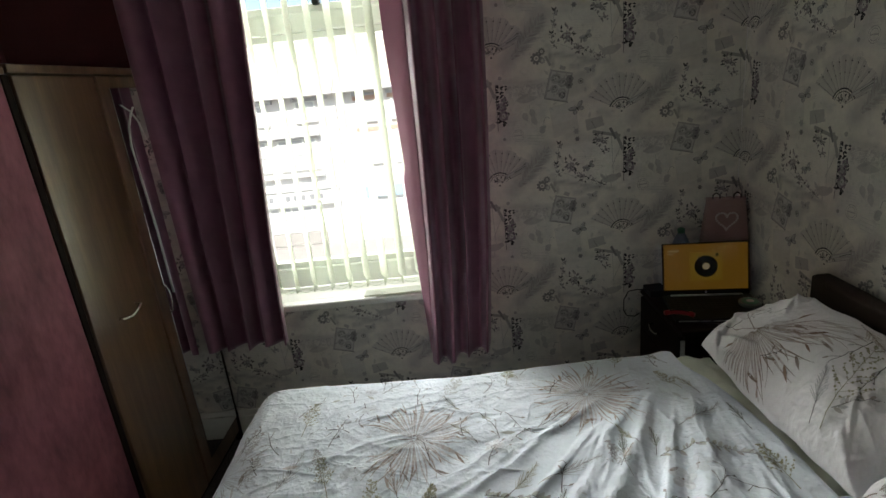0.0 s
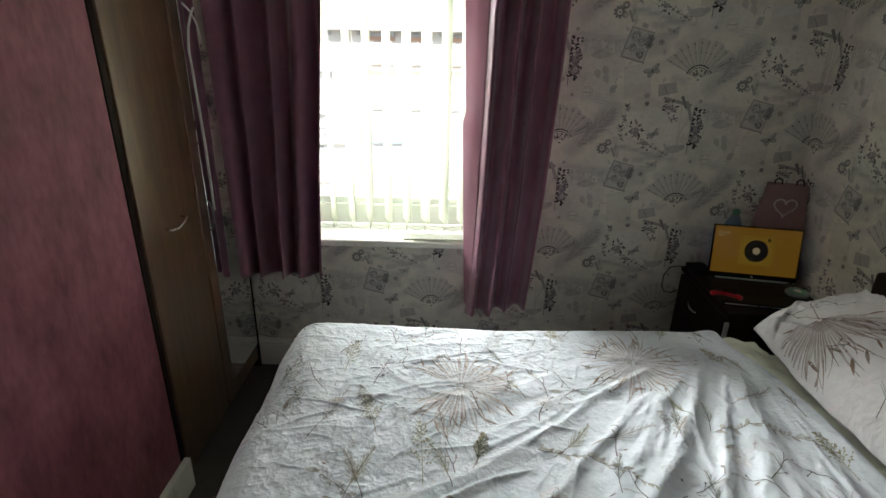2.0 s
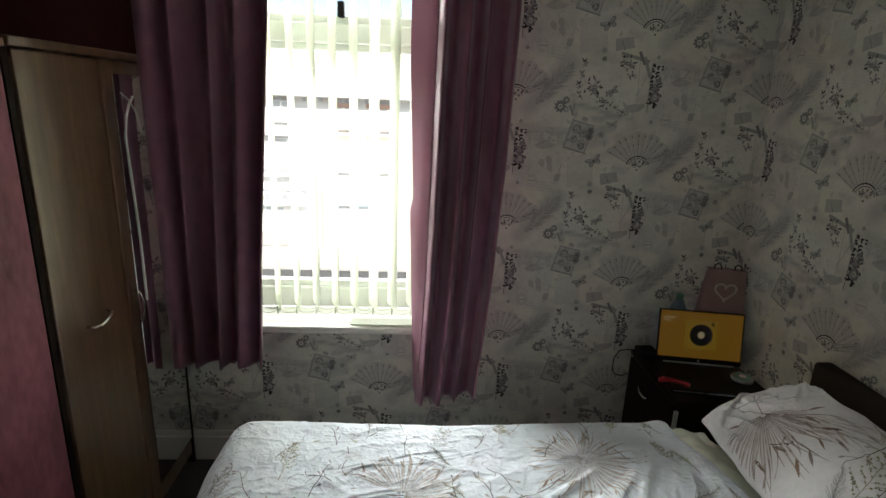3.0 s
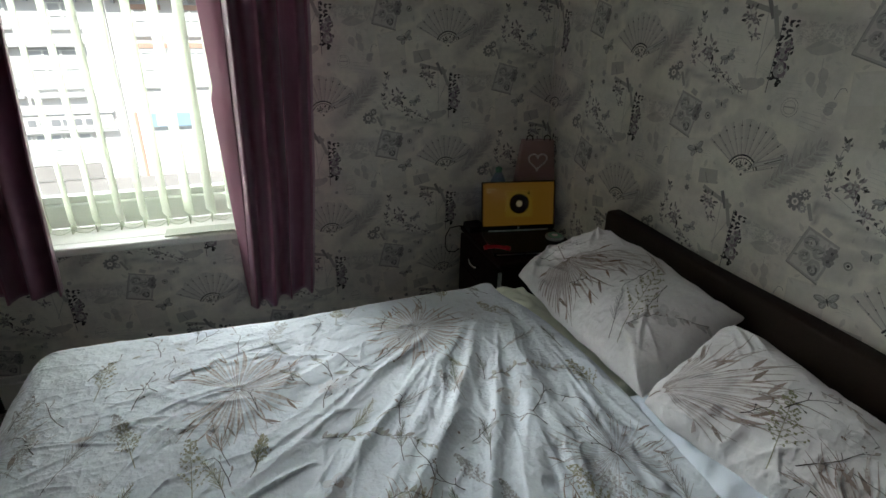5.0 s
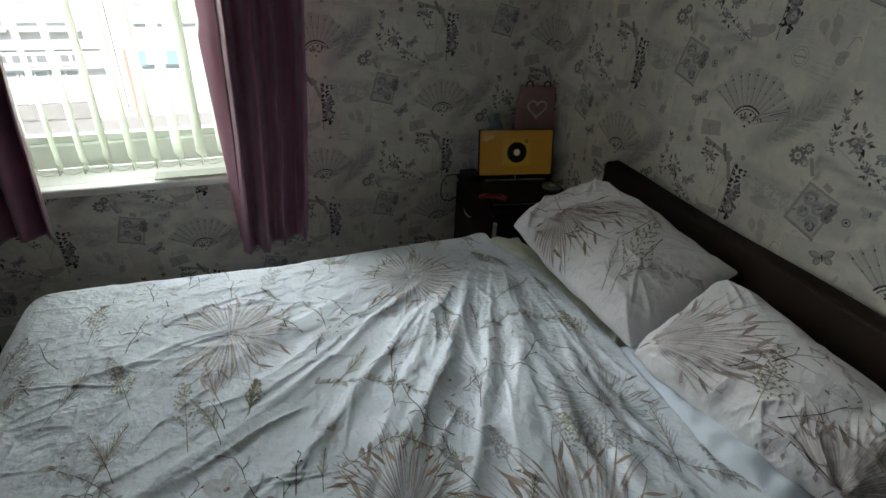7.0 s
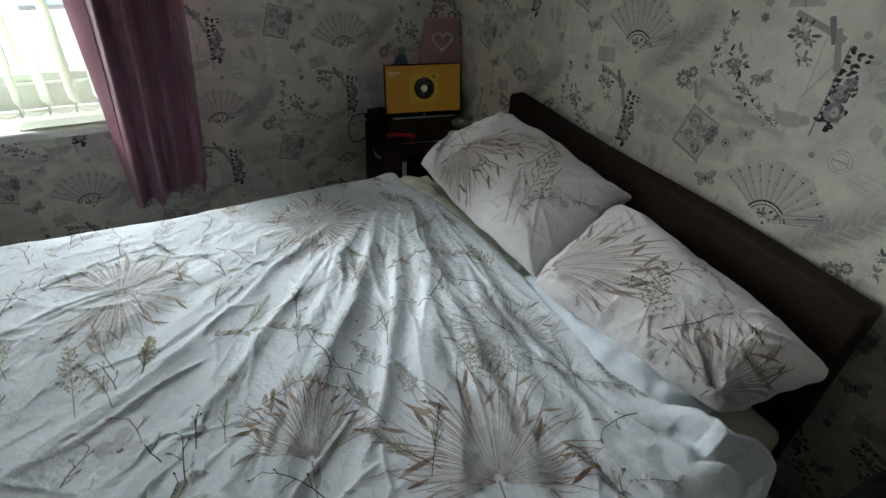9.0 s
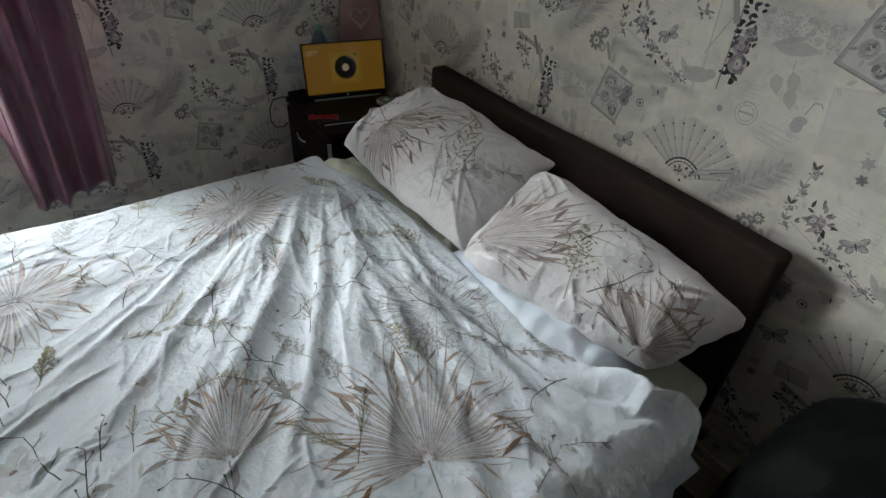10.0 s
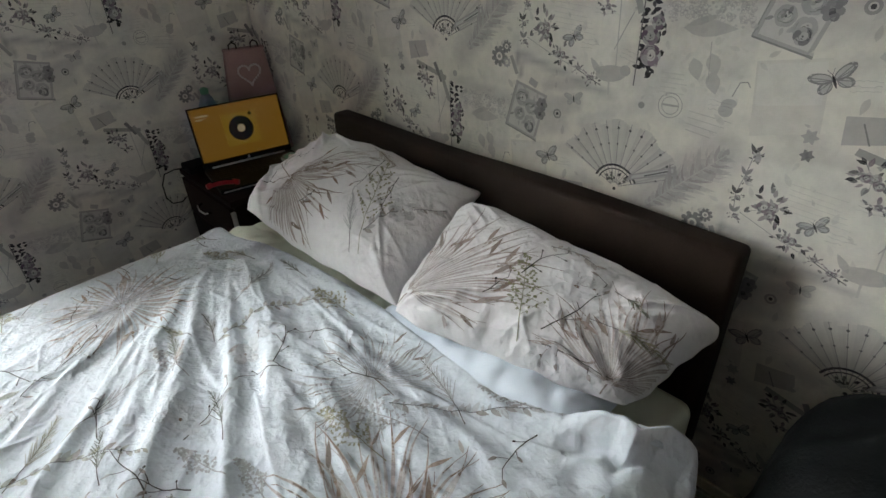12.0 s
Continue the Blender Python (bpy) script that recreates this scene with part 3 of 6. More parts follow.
    for q in ((0.132, 0.25), (0.162, 0.262), (0.168, 0.230)):
        cv.leaf((q[0] - 0.008, q[1] + 0.018), (q[0] + 0.008, q[1] - 0.020), 0.026, PALE, 0.55)
    cv.line((0.15, 0.30), (0.158, 0.235), 0.0014, PALE, 0.7)
    for r in (0.024, 0.017):
        cv.ring((0.097, 0.175), r, 0.0014, MID, 0.6)
    cv.line((0.08, 0.175), (0.114, 0.176), 0.004, MID, 0.5)
    cv.oval((0.038, 0.165), 0.007, 0.007, 0, MID, 0.6)
    for k in range(4):
        cv.line((0.135, 0.172 - 0.012 * k), (0.215 - 0.01 * k, 0.165 - 0.012 * k), 0.0016, MID, 0.3)
    # tilted old photograph
    ph = [(0.245, 0.429), (0.336, 0.407), (0.307, 0.292), (0.213, 0.315)]
    cv.quad(ph, PALE, 0.8)
    cv.quad([(0.250, 0.421), (0.328, 0.402), (0.302, 0.300), (0.222, 0.320)], (0.66, 0.65, 0.62), 0.8)
    cv.line(ph[3], ph[2], 0.003, MID, 0.7)
    cv.line(ph[0], ph[3], 0.0022, MID, 0.6)
    for c, r in (((0.264, 0.390), 0.022), ((0.292, 0.372), 0.020), ((0.256, 0.350), 0.018), ((0.288, 0.334), 0.019)):
        rose(cv, c, r, rng, PALE)
    for k in range(22):
        p = (rng.uniform(0.235, 0.315), rng.uniform(0.315, 0.41))
        a = rng.uniform(0, math.tau)
        cv.leaf(p, (p[0] + 0.014 * math.cos(a), p[1] + 0.014 * math.sin(a)), 0.006, PALE if k % 3 else MID, 0.6)
    rose(cv, (0.288, 0.322), 0.015, rng, MID)
    cv.line((0.283, 0.435), (0.305, 0.425), 0.016, PALE, 0.8)
    for c in ((0.322, 0.384), (0.318, 0.362)):
        for k in range(6):
            a = k * math.tau / 6
            cv.oval((c[0] + 0.010 * math.cos(a), c[1] + 0.010 * math.sin(a)), 0.0065, 0.0065, 0, MID, 0.7)
        cv.oval(c, 0.004, 0.004, 0, INK, 0.7)
    cv.quad([(0.33, 0.405), (0.40, 0.418), (0.39, 0.33), (0.325, 0.31)], MIST, 0.45, 0.012)
    cv.ring((0.367, 0.371), 0.009, 0.005, MID, 0.6)
    cv.oval((0.367, 0.371), 0.004, 0.004, 0, INK, 0.8)
    butterfly(cv, (0.408, 0.412), 0.024, 0.2, PALE, MIST)
    # instant picture frame, tag and cord
    cv.quad([(0.232, 0.277), (0.340, 0.296), (0.355, 0.176), (0.250, 0.149)], PALE, 0.28)
    cv.quad([(0.236, 0.272), (0.335, 0.290), (0.344, 0.222), (0.246, 0.203)], (0.72, 0.705, 0.66), 0.8)
    cv.quad([(0.246, 0.203), (0.344, 0.222), (0.349, 0.184), (0.252, 0.158)], PALE, 0.40, 0.008)
    cv.curve([(0.232, 0.232), (0.226, 0.240), (0.214, 0.238), (0.210, 0.226), (0.206, 0.212)], 0.0018, MID, 0.7)
    cv.oval((0.203, 0.198), 0.014, 0.009, 0.2, PALE, 0.7)
    cv.oval((0.200, 0.185), 0.013, 0.012, 0, PALE, 0.7)
    # dark butterfly, label, little flowers
    butterfly(cv, (0.350, 0.262), 0.033, 0.5, MID, (0.62, 0.61, 0.58))
    cv.quad([(0.382, 0.212), (0.452, 0.222), (0.462, 0.182), (0.388, 0.165)], PALE, 0.7)
    cv.line((0.408, 0.205), (0.425, 0.172), 0.0025, MID, 0.7)
    for c, r, col in (((0.347, 0.136), 0.012, MID), ((0.343, 0.168), 0.014, PALE)):
        for k in range(6):
            a = k * math.tau / 6
            cv.leaf(c, (c[0] + r * math.cos(a), c[1] + r * math.sin(a)), r * 0.6, col, 0.8)
    # ribbon cross with flowers
    cv.line((0.412, 0.160), (0.530, 0.132), 0.013, MID, 0.62)
    cv.line((0.486, 0.168), (0.512, 0.120), 0.012, MID, 0.62)
    cv.line((0.508, 0.150), (0.540, 0.072), 0.013, MID, 0.62)
    flower_spray(cv, (0.446, 0.120), 0.036, rng, 16)
    flower_spray(cv, (0.466, 0.078), 0.020, rng, 9)
    cv.curve([(0.531, 0.085), (0.512, 0.045), (0.492, 0.0)], 0.002, MID, 0.5)
    # cogs
    for c, r, col in (((0.188, -0.051), 0.023, MID), ((0.210, -0.026), 0.014, MID), ((0.212, -0.062), 0.012, PALE)):
        for k in range(9):
            a = k * math.tau / 9
            cv.oval((c[0] + r * 0.85 * math.cos(a), c[1] + r * 0.85 * math.sin(a)), r * 0.24, r * 0.24, 0, col, 0.8)
        cv.ring(c, r * 0.6, r * 0.35, col, 0.8)
        cv.oval(c, r * 0.22, r * 0.22, 0, col, 0.7)
    cv.line((0.225, -0.045), (0.245, -0.085), 0.010, MID, 0.6)
    # faint leaves, script and specks between the larger motifs
    for k in range(70):
        p = (rng.uniform(0, ROLL), rng.uniform(0, DROP))
        a = rng.uniform(0, math.tau)
        ln = rng.uniform(0.010, 0.028)
        cv.leaf(p, (p[0] + ln * math.cos(a), p[1] + ln * math.sin(a)), ln * 0.4, PALE if k % 3 else MID, rng.uniform(0.10, 0.26))
    for k in range(9):
        p, a = (rng.uniform(0, ROLL), rng.uniform(0, DROP)), rng.uniform(-0.4, 0.4)
        for i in range(3):
            pts = [(p[0] + 0.005 * j * math.cos(a) + 0.008 * i * math.sin(a), p[1] + 0.005 * j * math.sin(a) - 0.008 * i * math.cos(a) + rng.uniform(-0.0016, 0.0016)) for j in range(rng.randint(6, 12))]
            cv.curve(pts, 0.0009, MID, 0.3)
    # folding fan with its feather
    hub = (0.005, -0.027)
    for k in range(46):
        t = k / 45
        a = radians(152 - 128 * t)
        ln = 0.148 + 0.006 * math.cos(9 * t * math.pi)
        p = (hub[0] + 0.052 * math.cos(a), hub[1] + 0.052 * math.sin(a))
        q = (hub[0] + ln * math.cos(a), hub[1] + ln * math.sin(a))
        cv.line(p, q, 0.0045, MIST if k % 4 else PALE, 0.55, 0.0135)
    for k in range(12):
        a = radians(152 - 128 * k / 11)
        d = (math.cos(a), math.sin(a))
        cv.line((hub[0] + 0.01 * d[0], hub[1] + 0.01 * d[1]), (hub[0] + 0.150 * d[0], hub[1] + 0.150 * d[1]), 0.0016, MID, 0.55)
        cv.oval((hub[0] + 0.135 * d[0], hub[1] + 0.135 * d[1]), 0.003, 0.003, 0, INK, 0.6)
        cv.oval((hub[0] + 0.10 * d[0], hub[1] + 0.10 * d[1]), 0.0024, 0.0024, 0, INK, 0.5)
    for r, w in ((0.052, 0.005), (0.043, 0.003)):
        cv.curve([(hub[0] + r * math.cos(radians(160 - 15 * k)), hub[1] + r * math.sin(radians(160 - 15 * k))) for k in range(10)], w, INK, 0.75)
    for k in range(14):
        a = radians(rng.uniform(40, 150))
        r = rng.uniform(0.015, 0.042)
        cv.oval((hub[0] + r * math.cos(a), hub[1] + r * math.sin(a)), 0.004, 0.003, a, INK, 0.7)
    cv.quad([(0.03, -0.004), (0.036, 0.012), (0.133, 0.058), (0.137, 0.040)], PALE, 0.9)
    cv.quad([(0.04, 0.003), (0.043, 0.011), (0.128, 0.051), (0.130, 0.043)], (0.64, 0.635, 0.61), 0.8)
    cv.line((0.07, 0.018), (0.12, 0.043), 0.003, INK, 0.6)
    cv.oval((hub[0], hub[1] - 0.004), 0.004, 0.004, 0, INK, 0.8)
    quill = [(0.085, -0.045), (0.13, 0.005), (0.175, 0.055), (0.222, 0.105)]
    for k in range(110):
        t = k / 110
        b = (0.085 + 0.137 * t, -0.045 + 0.15 * t)
        side = 1 if k % 2 else -1
        a = math.atan2(0.15, 0.137) + side * rng.uniform(0.35, 0.95)
        ln = 0.056 * math.sin(math.pi * (0.12 + 0.80 * t)) * rng.uniform(0.6, 1.25)
        cv.leaf(b, (b[0] + ln * math.cos(a), b[1] + ln * math.sin(a)), 0.009, MAUVE if k % 5 == 0 else PALE if k % 3 else MIST, 0.36)
    cv.curve(quill, 0.002, MIST, 0.7)
    return cv


WALLPAPER = draw_wallpaper()
INK_STRENGTH = 1.28


def inked(c):
    return np.clip(np.array(GROUND) + (c - np.array(GROUND)) * INK_STRENGTH, 0.02, 0.82) * np.array((1.008, 1.0, 0.962))


def clip_to(poly, lo, hi, z0, z1):
    """A convex polygon cut to a rectangle."""
    for axis, limit, sign in ((0, lo, 1), (0, hi, -1), (1, z0, 1), (1, z1, -1)):
        out = []
        for p, q in zip(poly, list(poly[1:]) + [poly[0]]):
            a, b = sign * (p[axis] - limit), sign * (q[axis] - limit)
            if a >= 0:
                out.append(p)
            if a * b < 0:
                out.append(p + (q - p) * (a / (a - b)))
        poly = out
        if len(poly) < 3:
            return None
    return np.array(poly)


def paper_ink(parent, origin, along, out, hub, lo, hi, z0, z1):
    """The printed motifs over one stretch of wall; out is the way off the wall."""
    polygons, colours = [], []
    total = len(WALLPAPER.shapes)
    for k, (pts, col) in enumerate(WALLPAPER.shapes):
        off = 0.00025 + 0.0018 * k / total
        a, b = pts.min(0) + np.array(hub), pts.max(0) + np.array(hub)
        for m in range(int((lo - b[0]) / ROLL) - 1, int((hi - a[0]) / ROLL) + 2):
            dv = m * DROP / 2
            for n in range(int(math.floor((z0 - b[1] - dv) / DROP)), int((z1 - a[1] - dv) / DROP) + 2):
                du, dw = m * ROLL, n * DROP + dv
                if b[0] + du <= lo or a[0] + du >= hi or b[1] + dw <= z0 or a[1] + dw >= z1:
                    continue
                p = pts + np.array((hub[0] + du, hub[1] + dw))
                if a[0] + du < lo or b[0] + du > hi or a[1] + dw < z0 or b[1] + dw > z1:
                    p = clip_to(p, lo, hi, z0, z1)
                    if p is None:
                        continue
                polygons.append(np.stack([origin[0] + along[0] * p[:, 0] + out[0] * off, origin[1] + along[1] * p[:, 0] + out[1] * off, p[:, 1]], -1))
                colours.append(inked(col))
    ink_mesh("printed_pattern", polygons, colours, PAPER, parent, "grey printed fans, roses and butterflies")


def paper_colours(u, v):
    """Colours at u, v metres from the fan, by the half-drop repeat."""
    m = np.floor(u / ROLL)
    return inked(WALLPAPER.sample(u - m * ROLL, np.mod(v - m * DROP / 2, DROP)))


def paper_strips(parent, origin, along, hub, lo, hi, z0, z1, step):
    """Hangs lengths of paper on a wall: along is the way to the right as seen from the room, hub a fan's place (u, z)."""
    cut = [lo] + [hub[0] + 0.014 + k * ROLL for k in range(-12, 12) if lo + 0.02 < hub[0] + 0.014 + k * ROLL < hi - 0.02] + [hi]
    for a, b in zip(cut, cut[1:]):
        nu, nv = max(int((b - a) / step), 1) + 1, max(int((z1 - z0) / step), 1) + 1
        u, v = np.meshgrid(np.linspace(a, b, nu), np.linspace(z0, z1, nv))
        xyz = np.stack([origin[0] + along[0] * u, origin[1] + along[1] * u, v], -1)
        sheet("wallpaper_strip", xyz, PAPER, parent, paper_colours(u - hub[0], v - hub[1]))


# ---- the room ----
NORTH, EAST, WEST, SOUTH, HEIGHT = 0.0, 0.0, -3.00, -3.2, 2.45
WX0, WX1, WZ0, WZ1 = -2.25, -1.22, 0.665, 2.28      # window opening

floor = tagged(mesh_object("floor", box(WEST - 0.2, SOUTH - 0.2, -0.12, 0.2, 0.3, 0.0), CARPET), "dark brown fitted carpet", "floor", kind="structure")
# the ceiling is out of view, made white to bounce fill light down
ceiling = tagged(mesh_object("ceiling", box(WEST - 0.2, SOUTH - 0.2, HEIGHT, 0.2, 0.3, HEIGHT + 0.15), PLASTER), "plain white plaster ceiling, unseen, bounces light into the room", "ceiling", kind="structure")

bm = box(WEST - 0.2, 0.0, -0.12, WX0, 0.3, HEIGHT)
box(WX1, 0.0, -0.12, 0.2, 0.3, HEIGHT, bm=bm)
box(WX0, 0.0, -0.12, WX1, 0.3, WZ0, bm=bm)
box(WX0, 0.0, WZ1, WX1, 0.3, HEIGHT, bm=bm)
wall_north = tagged(mesh_object("wall_north", bm, PLASTER), "wall papered with grey vintage fans and roses round the window", "wall", kind="structure")
wall_east = tagged(mesh_object("wall_east", box(0.0, SOUTH - 0.2, -0.12, 0.2, 0.0, HEIGHT), PLASTER), "wall papered with grey vintage fans, roses and butterflies", "wall", kind="structure")
# unseen south wall, assumed pale so that it throws light back
wall_south = tagged(mesh_object("wall_south", box(WEST - 0.2, SOUTH - 0.2, -0.12, 0.0, SOUTH, HEIGHT), PLASTER), "unseen pale wall that closes the room and bounces light", "wall", kind="structure")
wall_west = tagged(mesh_object("wall_west", box(WEST - 0.2, SOUTH, -0.12, WEST, 0.0, HEIGHT), MAROON), "dark maroon painted wall above the wardrobe", "wall", kind="structure")

# partition beside the wardrobe
partition = tagged(mesh_object("wall_partition", box(WEST, -1.550, 0.0, -2.428, -0.812, 1.735, 0.004), PLUM), "low partition covered in plum grained wallpaper", "partition", kind="structure")
part("top_trim", box(WEST, -1.555, 1.737, -2.414, -0.808, 1.757, 0.004), OAK_TRIM, partition, "varnished timber trim along the top")
skirt = box(-2.428, -1.550, 0.0, -2.404, -0.790, 0.130, 0.005)
part("baseboard", skirt, WHITE_GLOSS, partition, "white painted skirting board")


def skirting(name, x0, y0, x1, y1, h, mat, label):
    bm = box(x0, y0, 0.0, x1, y1, h * 0.80, 0.003)
    if abs(x1 - x0) > abs(y1 - y0):
        box(x0, y0 + 0.008, h * 0.80, x1, y1, h, 0.006, 3, bm)
    else:
        box(x0 + 0.008, y0, h * 0.80, x1, y1, h, 0.006, 3, bm)
    return tagged(mesh_object(name, bm, mat), label, "skirting", kind="structure")


skirting("baseboard", -2.42, -0.02, -0.02, -0.004, 0.15, WHITE_GLOSS, "off-white skirting board under the window wall")
skirting("baseboard", -0.022, SOUTH, -0.004, -0.02, 0.18, CREAM, "yellowed cream skirting board along the wallpapered wall")

# wallpaper, finest where the camera passes nearest
NH = (-0.518, 1.435)
NORTH_STRETCHES = ((-2.43, WX0, 0.12, HEIGHT), (WX0, WX1, 0.12, 0.660), (WX0, WX1, WZ1, HEIGHT), (WX1, -0.006, 0.12, HEIGHT))
for a, b, c, d in NORTH_STRETCHES:
    paper_strips(wall_north, (0, -0.004), (1, 0), NH, a, b, c, d, 0.012)
    paper_ink(wall_north, (0, -0.004), (1, 0), (0, -1), NH, a, b, c, d)
part("maroon_panel", box(WEST, -0.004, 0.0, -2.432, -0.001, HEIGHT), MAROON, wall_north, "dark maroon painted stretch over the wardrobe")
EH = (1.640, 0.899)
paper_strips(wall_east, (-0.004, 0), (0, -1), EH, 0.006, 3.19, 0.15, HEIGHT, 0.012)
for a, b, c, d in ((0.006, 0.60, 0.15, HEIGHT), (0.60, 1.95, 0.70, HEIGHT), (1.95, 3.19, 0.15, HEIGHT)):
    paper_ink(wall_east, (-0.004, 0), (0, -1), (-1, 0), EH, a, b, c, d)

# ---- window ----
window = thing("window_1", "white upvc casement window with a top light", "window", at=(0, 0, 0))
window["kind"] = "structure"
FY = 0.17


def frame_bar(x0, z0, x1, z1, y=FY, d=0.07, bev=0.008):
    return box(x0, y, z0, x1, y + d, z1, bev, 2)


TR = 1.86
for nm, r in (("window_frame", (WX0, WZ0 + 0.03, WX0 + 0.07, WZ1)), ("window_frame", (WX1 - 0.07, WZ0 + 0.03, WX1, WZ1)), ("window_frame", (WX0 + 0.07, WZ0 + 0.03, WX1 - 0.07, WZ0 + 0.13)), ("window_frame", (WX0 + 0.07, WZ1 - 0.07, WX1 - 0.07, WZ1)), ("transom", (WX0 + 0.07, TR, WX1 - 0.07, TR + 0.08))):
    part(nm, frame_bar(*r), UPVC, window)
for z0, z1 in ((WZ0 + 0.13, TR), (TR + 0.08, WZ1 - 0.07)):
    for r in ((WX0 + 0.07, z0, WX0 + 0.10, z1), (WX1 - 0.10, z0, WX1 - 0.07, z1), (WX0 + 0.10, z0, WX1 - 0.10, z0 + 0.03), (WX0 + 0.10, z1 - 0.03, WX1 - 0.10, z1)):
        part("glazing_bead", frame_bar(*r, y=FY + 0.015, d=0.04, bev=0.004), UPVC, window)
    pane = part("pane", box(WX0 + 0.09, FY + 0.034, z0 + 0.02, WX1 - 0.09, FY + 0.038, z1 - 0.02), PANE, window, "clear glass pane")
    pane.visible_shadow = False
part("window_handle", box(-1.765, FY - 0.03, TR + 0.10, -1.735, FY + 0.012, TR + 0.16, 0.006), BLACK_PLASTIC, window, "dark handle of the top light")
bm = box(WX0 - 0.03, -0.065, WZ0 - 0.0, WX1 + 0.03, -0.003, WZ0 + 0.032, 0.010, 3)
box(WX0 + 0.003, -0.003, WZ0 - 0.0, WX1 - 0.003, FY, WZ0 + 0.030, 0.0, 1, bm)
part("window_sill", bm, WHITE_GLOSS, window, "off-white painted sill board")

# vertical blind
blind = thing("vertical_blind", "cream vertical blind with its slats turned open", "blind", at=(0, 0, 0))
part("headrail", box(WX0 + 0.01, 0.03, WZ1 - 0.05, WX1 - 0.01, 0.075, WZ1 - 0.005, 0.005), UPVC, blind, "white headrail")
SLAT_X = [-2.190 + 0.0833 * k for k in range(12)]


def slat_mesh():
    nx, nz = 7, 24
    bm = bmesh.new()
    grid = []
    for j in range(nz):
        row = []
        for i in range(nx):
            a = (i / (nx - 1) - 0.5)
            row.append(bm.verts.new((a * 0.089, 0.006 * (1 - 4 * a * a), -1.47 * j / (nz - 1))))
        grid.append(row)
    for j in range(nz - 1):
        for i in range(nx - 1):
            bm.faces.new((grid[j][i], grid[j + 1][i], grid[j + 1][i + 1], grid[j][i + 1]))
    bmesh.ops.solidify(bm, geom=bm.faces[:], thickness=0.0012)
    me = bpy.data.meshes.new("slat")
    bm.to_mesh(me)
    bm.free()
    me.polygons.foreach_set("use_smooth", [True] * len(me.polygons))
    me.materials.append(SLAT)
    return me


SLAT_MESH = slat_mesh()
rng = random.Random(3)
for k, x in enumerate(SLAT_X):
    s = new("slat", SLAT_MESH)
    s.parent = blind
    s.matrix_basis = pose(x, 0.052, WZ1 - 0.055, 0, 0, 120 + rng.uniform(-1.5, 1.5))
    part("slat_weight", box(x - 0.002, 0.022, WZ1 - 1.560, x + 0.002, 0.080, WZ1 - 1.524, 0.001), SLAT, blind, "small bottom weight")
for y in (0.03, 0.075):
    for a, b in zip(SLAT_X, SLAT_X[1:]):
        pts = [(a + (b - a) * t, y, WZ1 - 1.542 - 0.018 * math.sin(math.pi * t)) for t in [i / 6 for i in range(7)]]
        part("chain", tube(pts, 0.0011, 5), SLAT, blind)

# loose slats lying on the sill
bm = box(-1.70, -0.045, WZ0 + 0.034, -1.28, 0.028, WZ0 + 0.038, 0.001)
box(-1.66, -0.055, WZ0 + 0.039, -1.27, 0.010, WZ0 + 0.043, 0.001, 1, bm)
tagged(mesh_object("spare_slats", bm, SLAT), "spare cream blind slats lying on the window sill", "blind slats")


# ---- curtains ----
def curtain(name, left, right, top, low0, low1, folds, seed, phase, lean, label):
    """A hanging curtain: left and right give its edges at even heights from top to hem; low0, low1 the hem's ends; folds: pleat count."""
    nx, nz = 220, 120
    r = random.Random(seed)
    ph = [r.uniform(0, 6.28) for _ in range(4)]
    ph[2] = phase
    u, v = np.meshgrid(np.linspace(0, 1, nx), np.linspace(0, 1, nz))
    run = u + 0.030 * np.sin(2.6 * u * math.tau + ph[0]) + 0.012 * np.sin(2.2 * v + ph[1])    # uneven pleat widths
    hem = low0 + (low1 - low0) * u + 0.008 * np.sin(folds * math.tau * run + ph[2])
    z = top + (hem - top) * v
    at = np.linspace(0, 1, len(left))
    x = np.interp(v, at, left) * (1 - u) + np.interp(v, at, right) * u
    wave = np.sin(folds * math.tau * run + ph[2])
    pleat = np.sign(wave) * np.abs(wave) ** 0.9
    second = np.sin(2.7 * folds * math.tau * run + ph[3] + 1.2 * v)
    amp = 0.040 + 0.010 * np.sin(1.5 * u * math.tau + ph[1]) + 0.010 * v
    y = lean - amp * pleat - 0.0009 * second * (0.5 + 0.5 * v) + 0.010 * np.sin(4 * v + 4 * u + ph[1])
    x = x + 0.012 * np.cos(folds * math.tau * run + ph[2]) * np.sin(math.pi * u)
    ob = thing(name, label, "curtain", "curtains at the window")
    front = sheet("cloth", np.stack([x, y, z], -1), CURTAIN, ob, flip=True)
    sol = front.modifiers.new("cloth", "SOLIDIFY")
    sol.thickness, sol.offset = 0.006, 0
    return ob


def curtain_lining(ob):
    """Pale lining of the edge that turns back towards the window."""
    u, v = np.meshgrid(np.linspace(0, 1, 30), np.linspace(0, 1, 90))
    left = np.interp(v, [0, 0.30, 0.565, 0.585, 0.8, 1], [-1.462, -1.462, -1.440, -1.452, -1.436, -1.420])
    right = np.interp(v, [0, 0.25, 0.5, 0.75, 1], [-1.366, -1.369, -1.376, -1.386, -1.406])
    x = left + (right - left) * u
    y = -0.085 - 0.100 * u + 0.004 * np.sin(5 * u + 4 * v)
    part_ = sheet("lining", np.stack([x, y, 2.36 + (0.425 - 2.36) * v], -1), CURTAIN_BACK, ob, None, "pale pink lining turned towards the window", flip=True)
    sol = part_.modifiers.new("cloth", "SOLIDIFY")
    sol.thickness, sol.offset = 0.003, 0


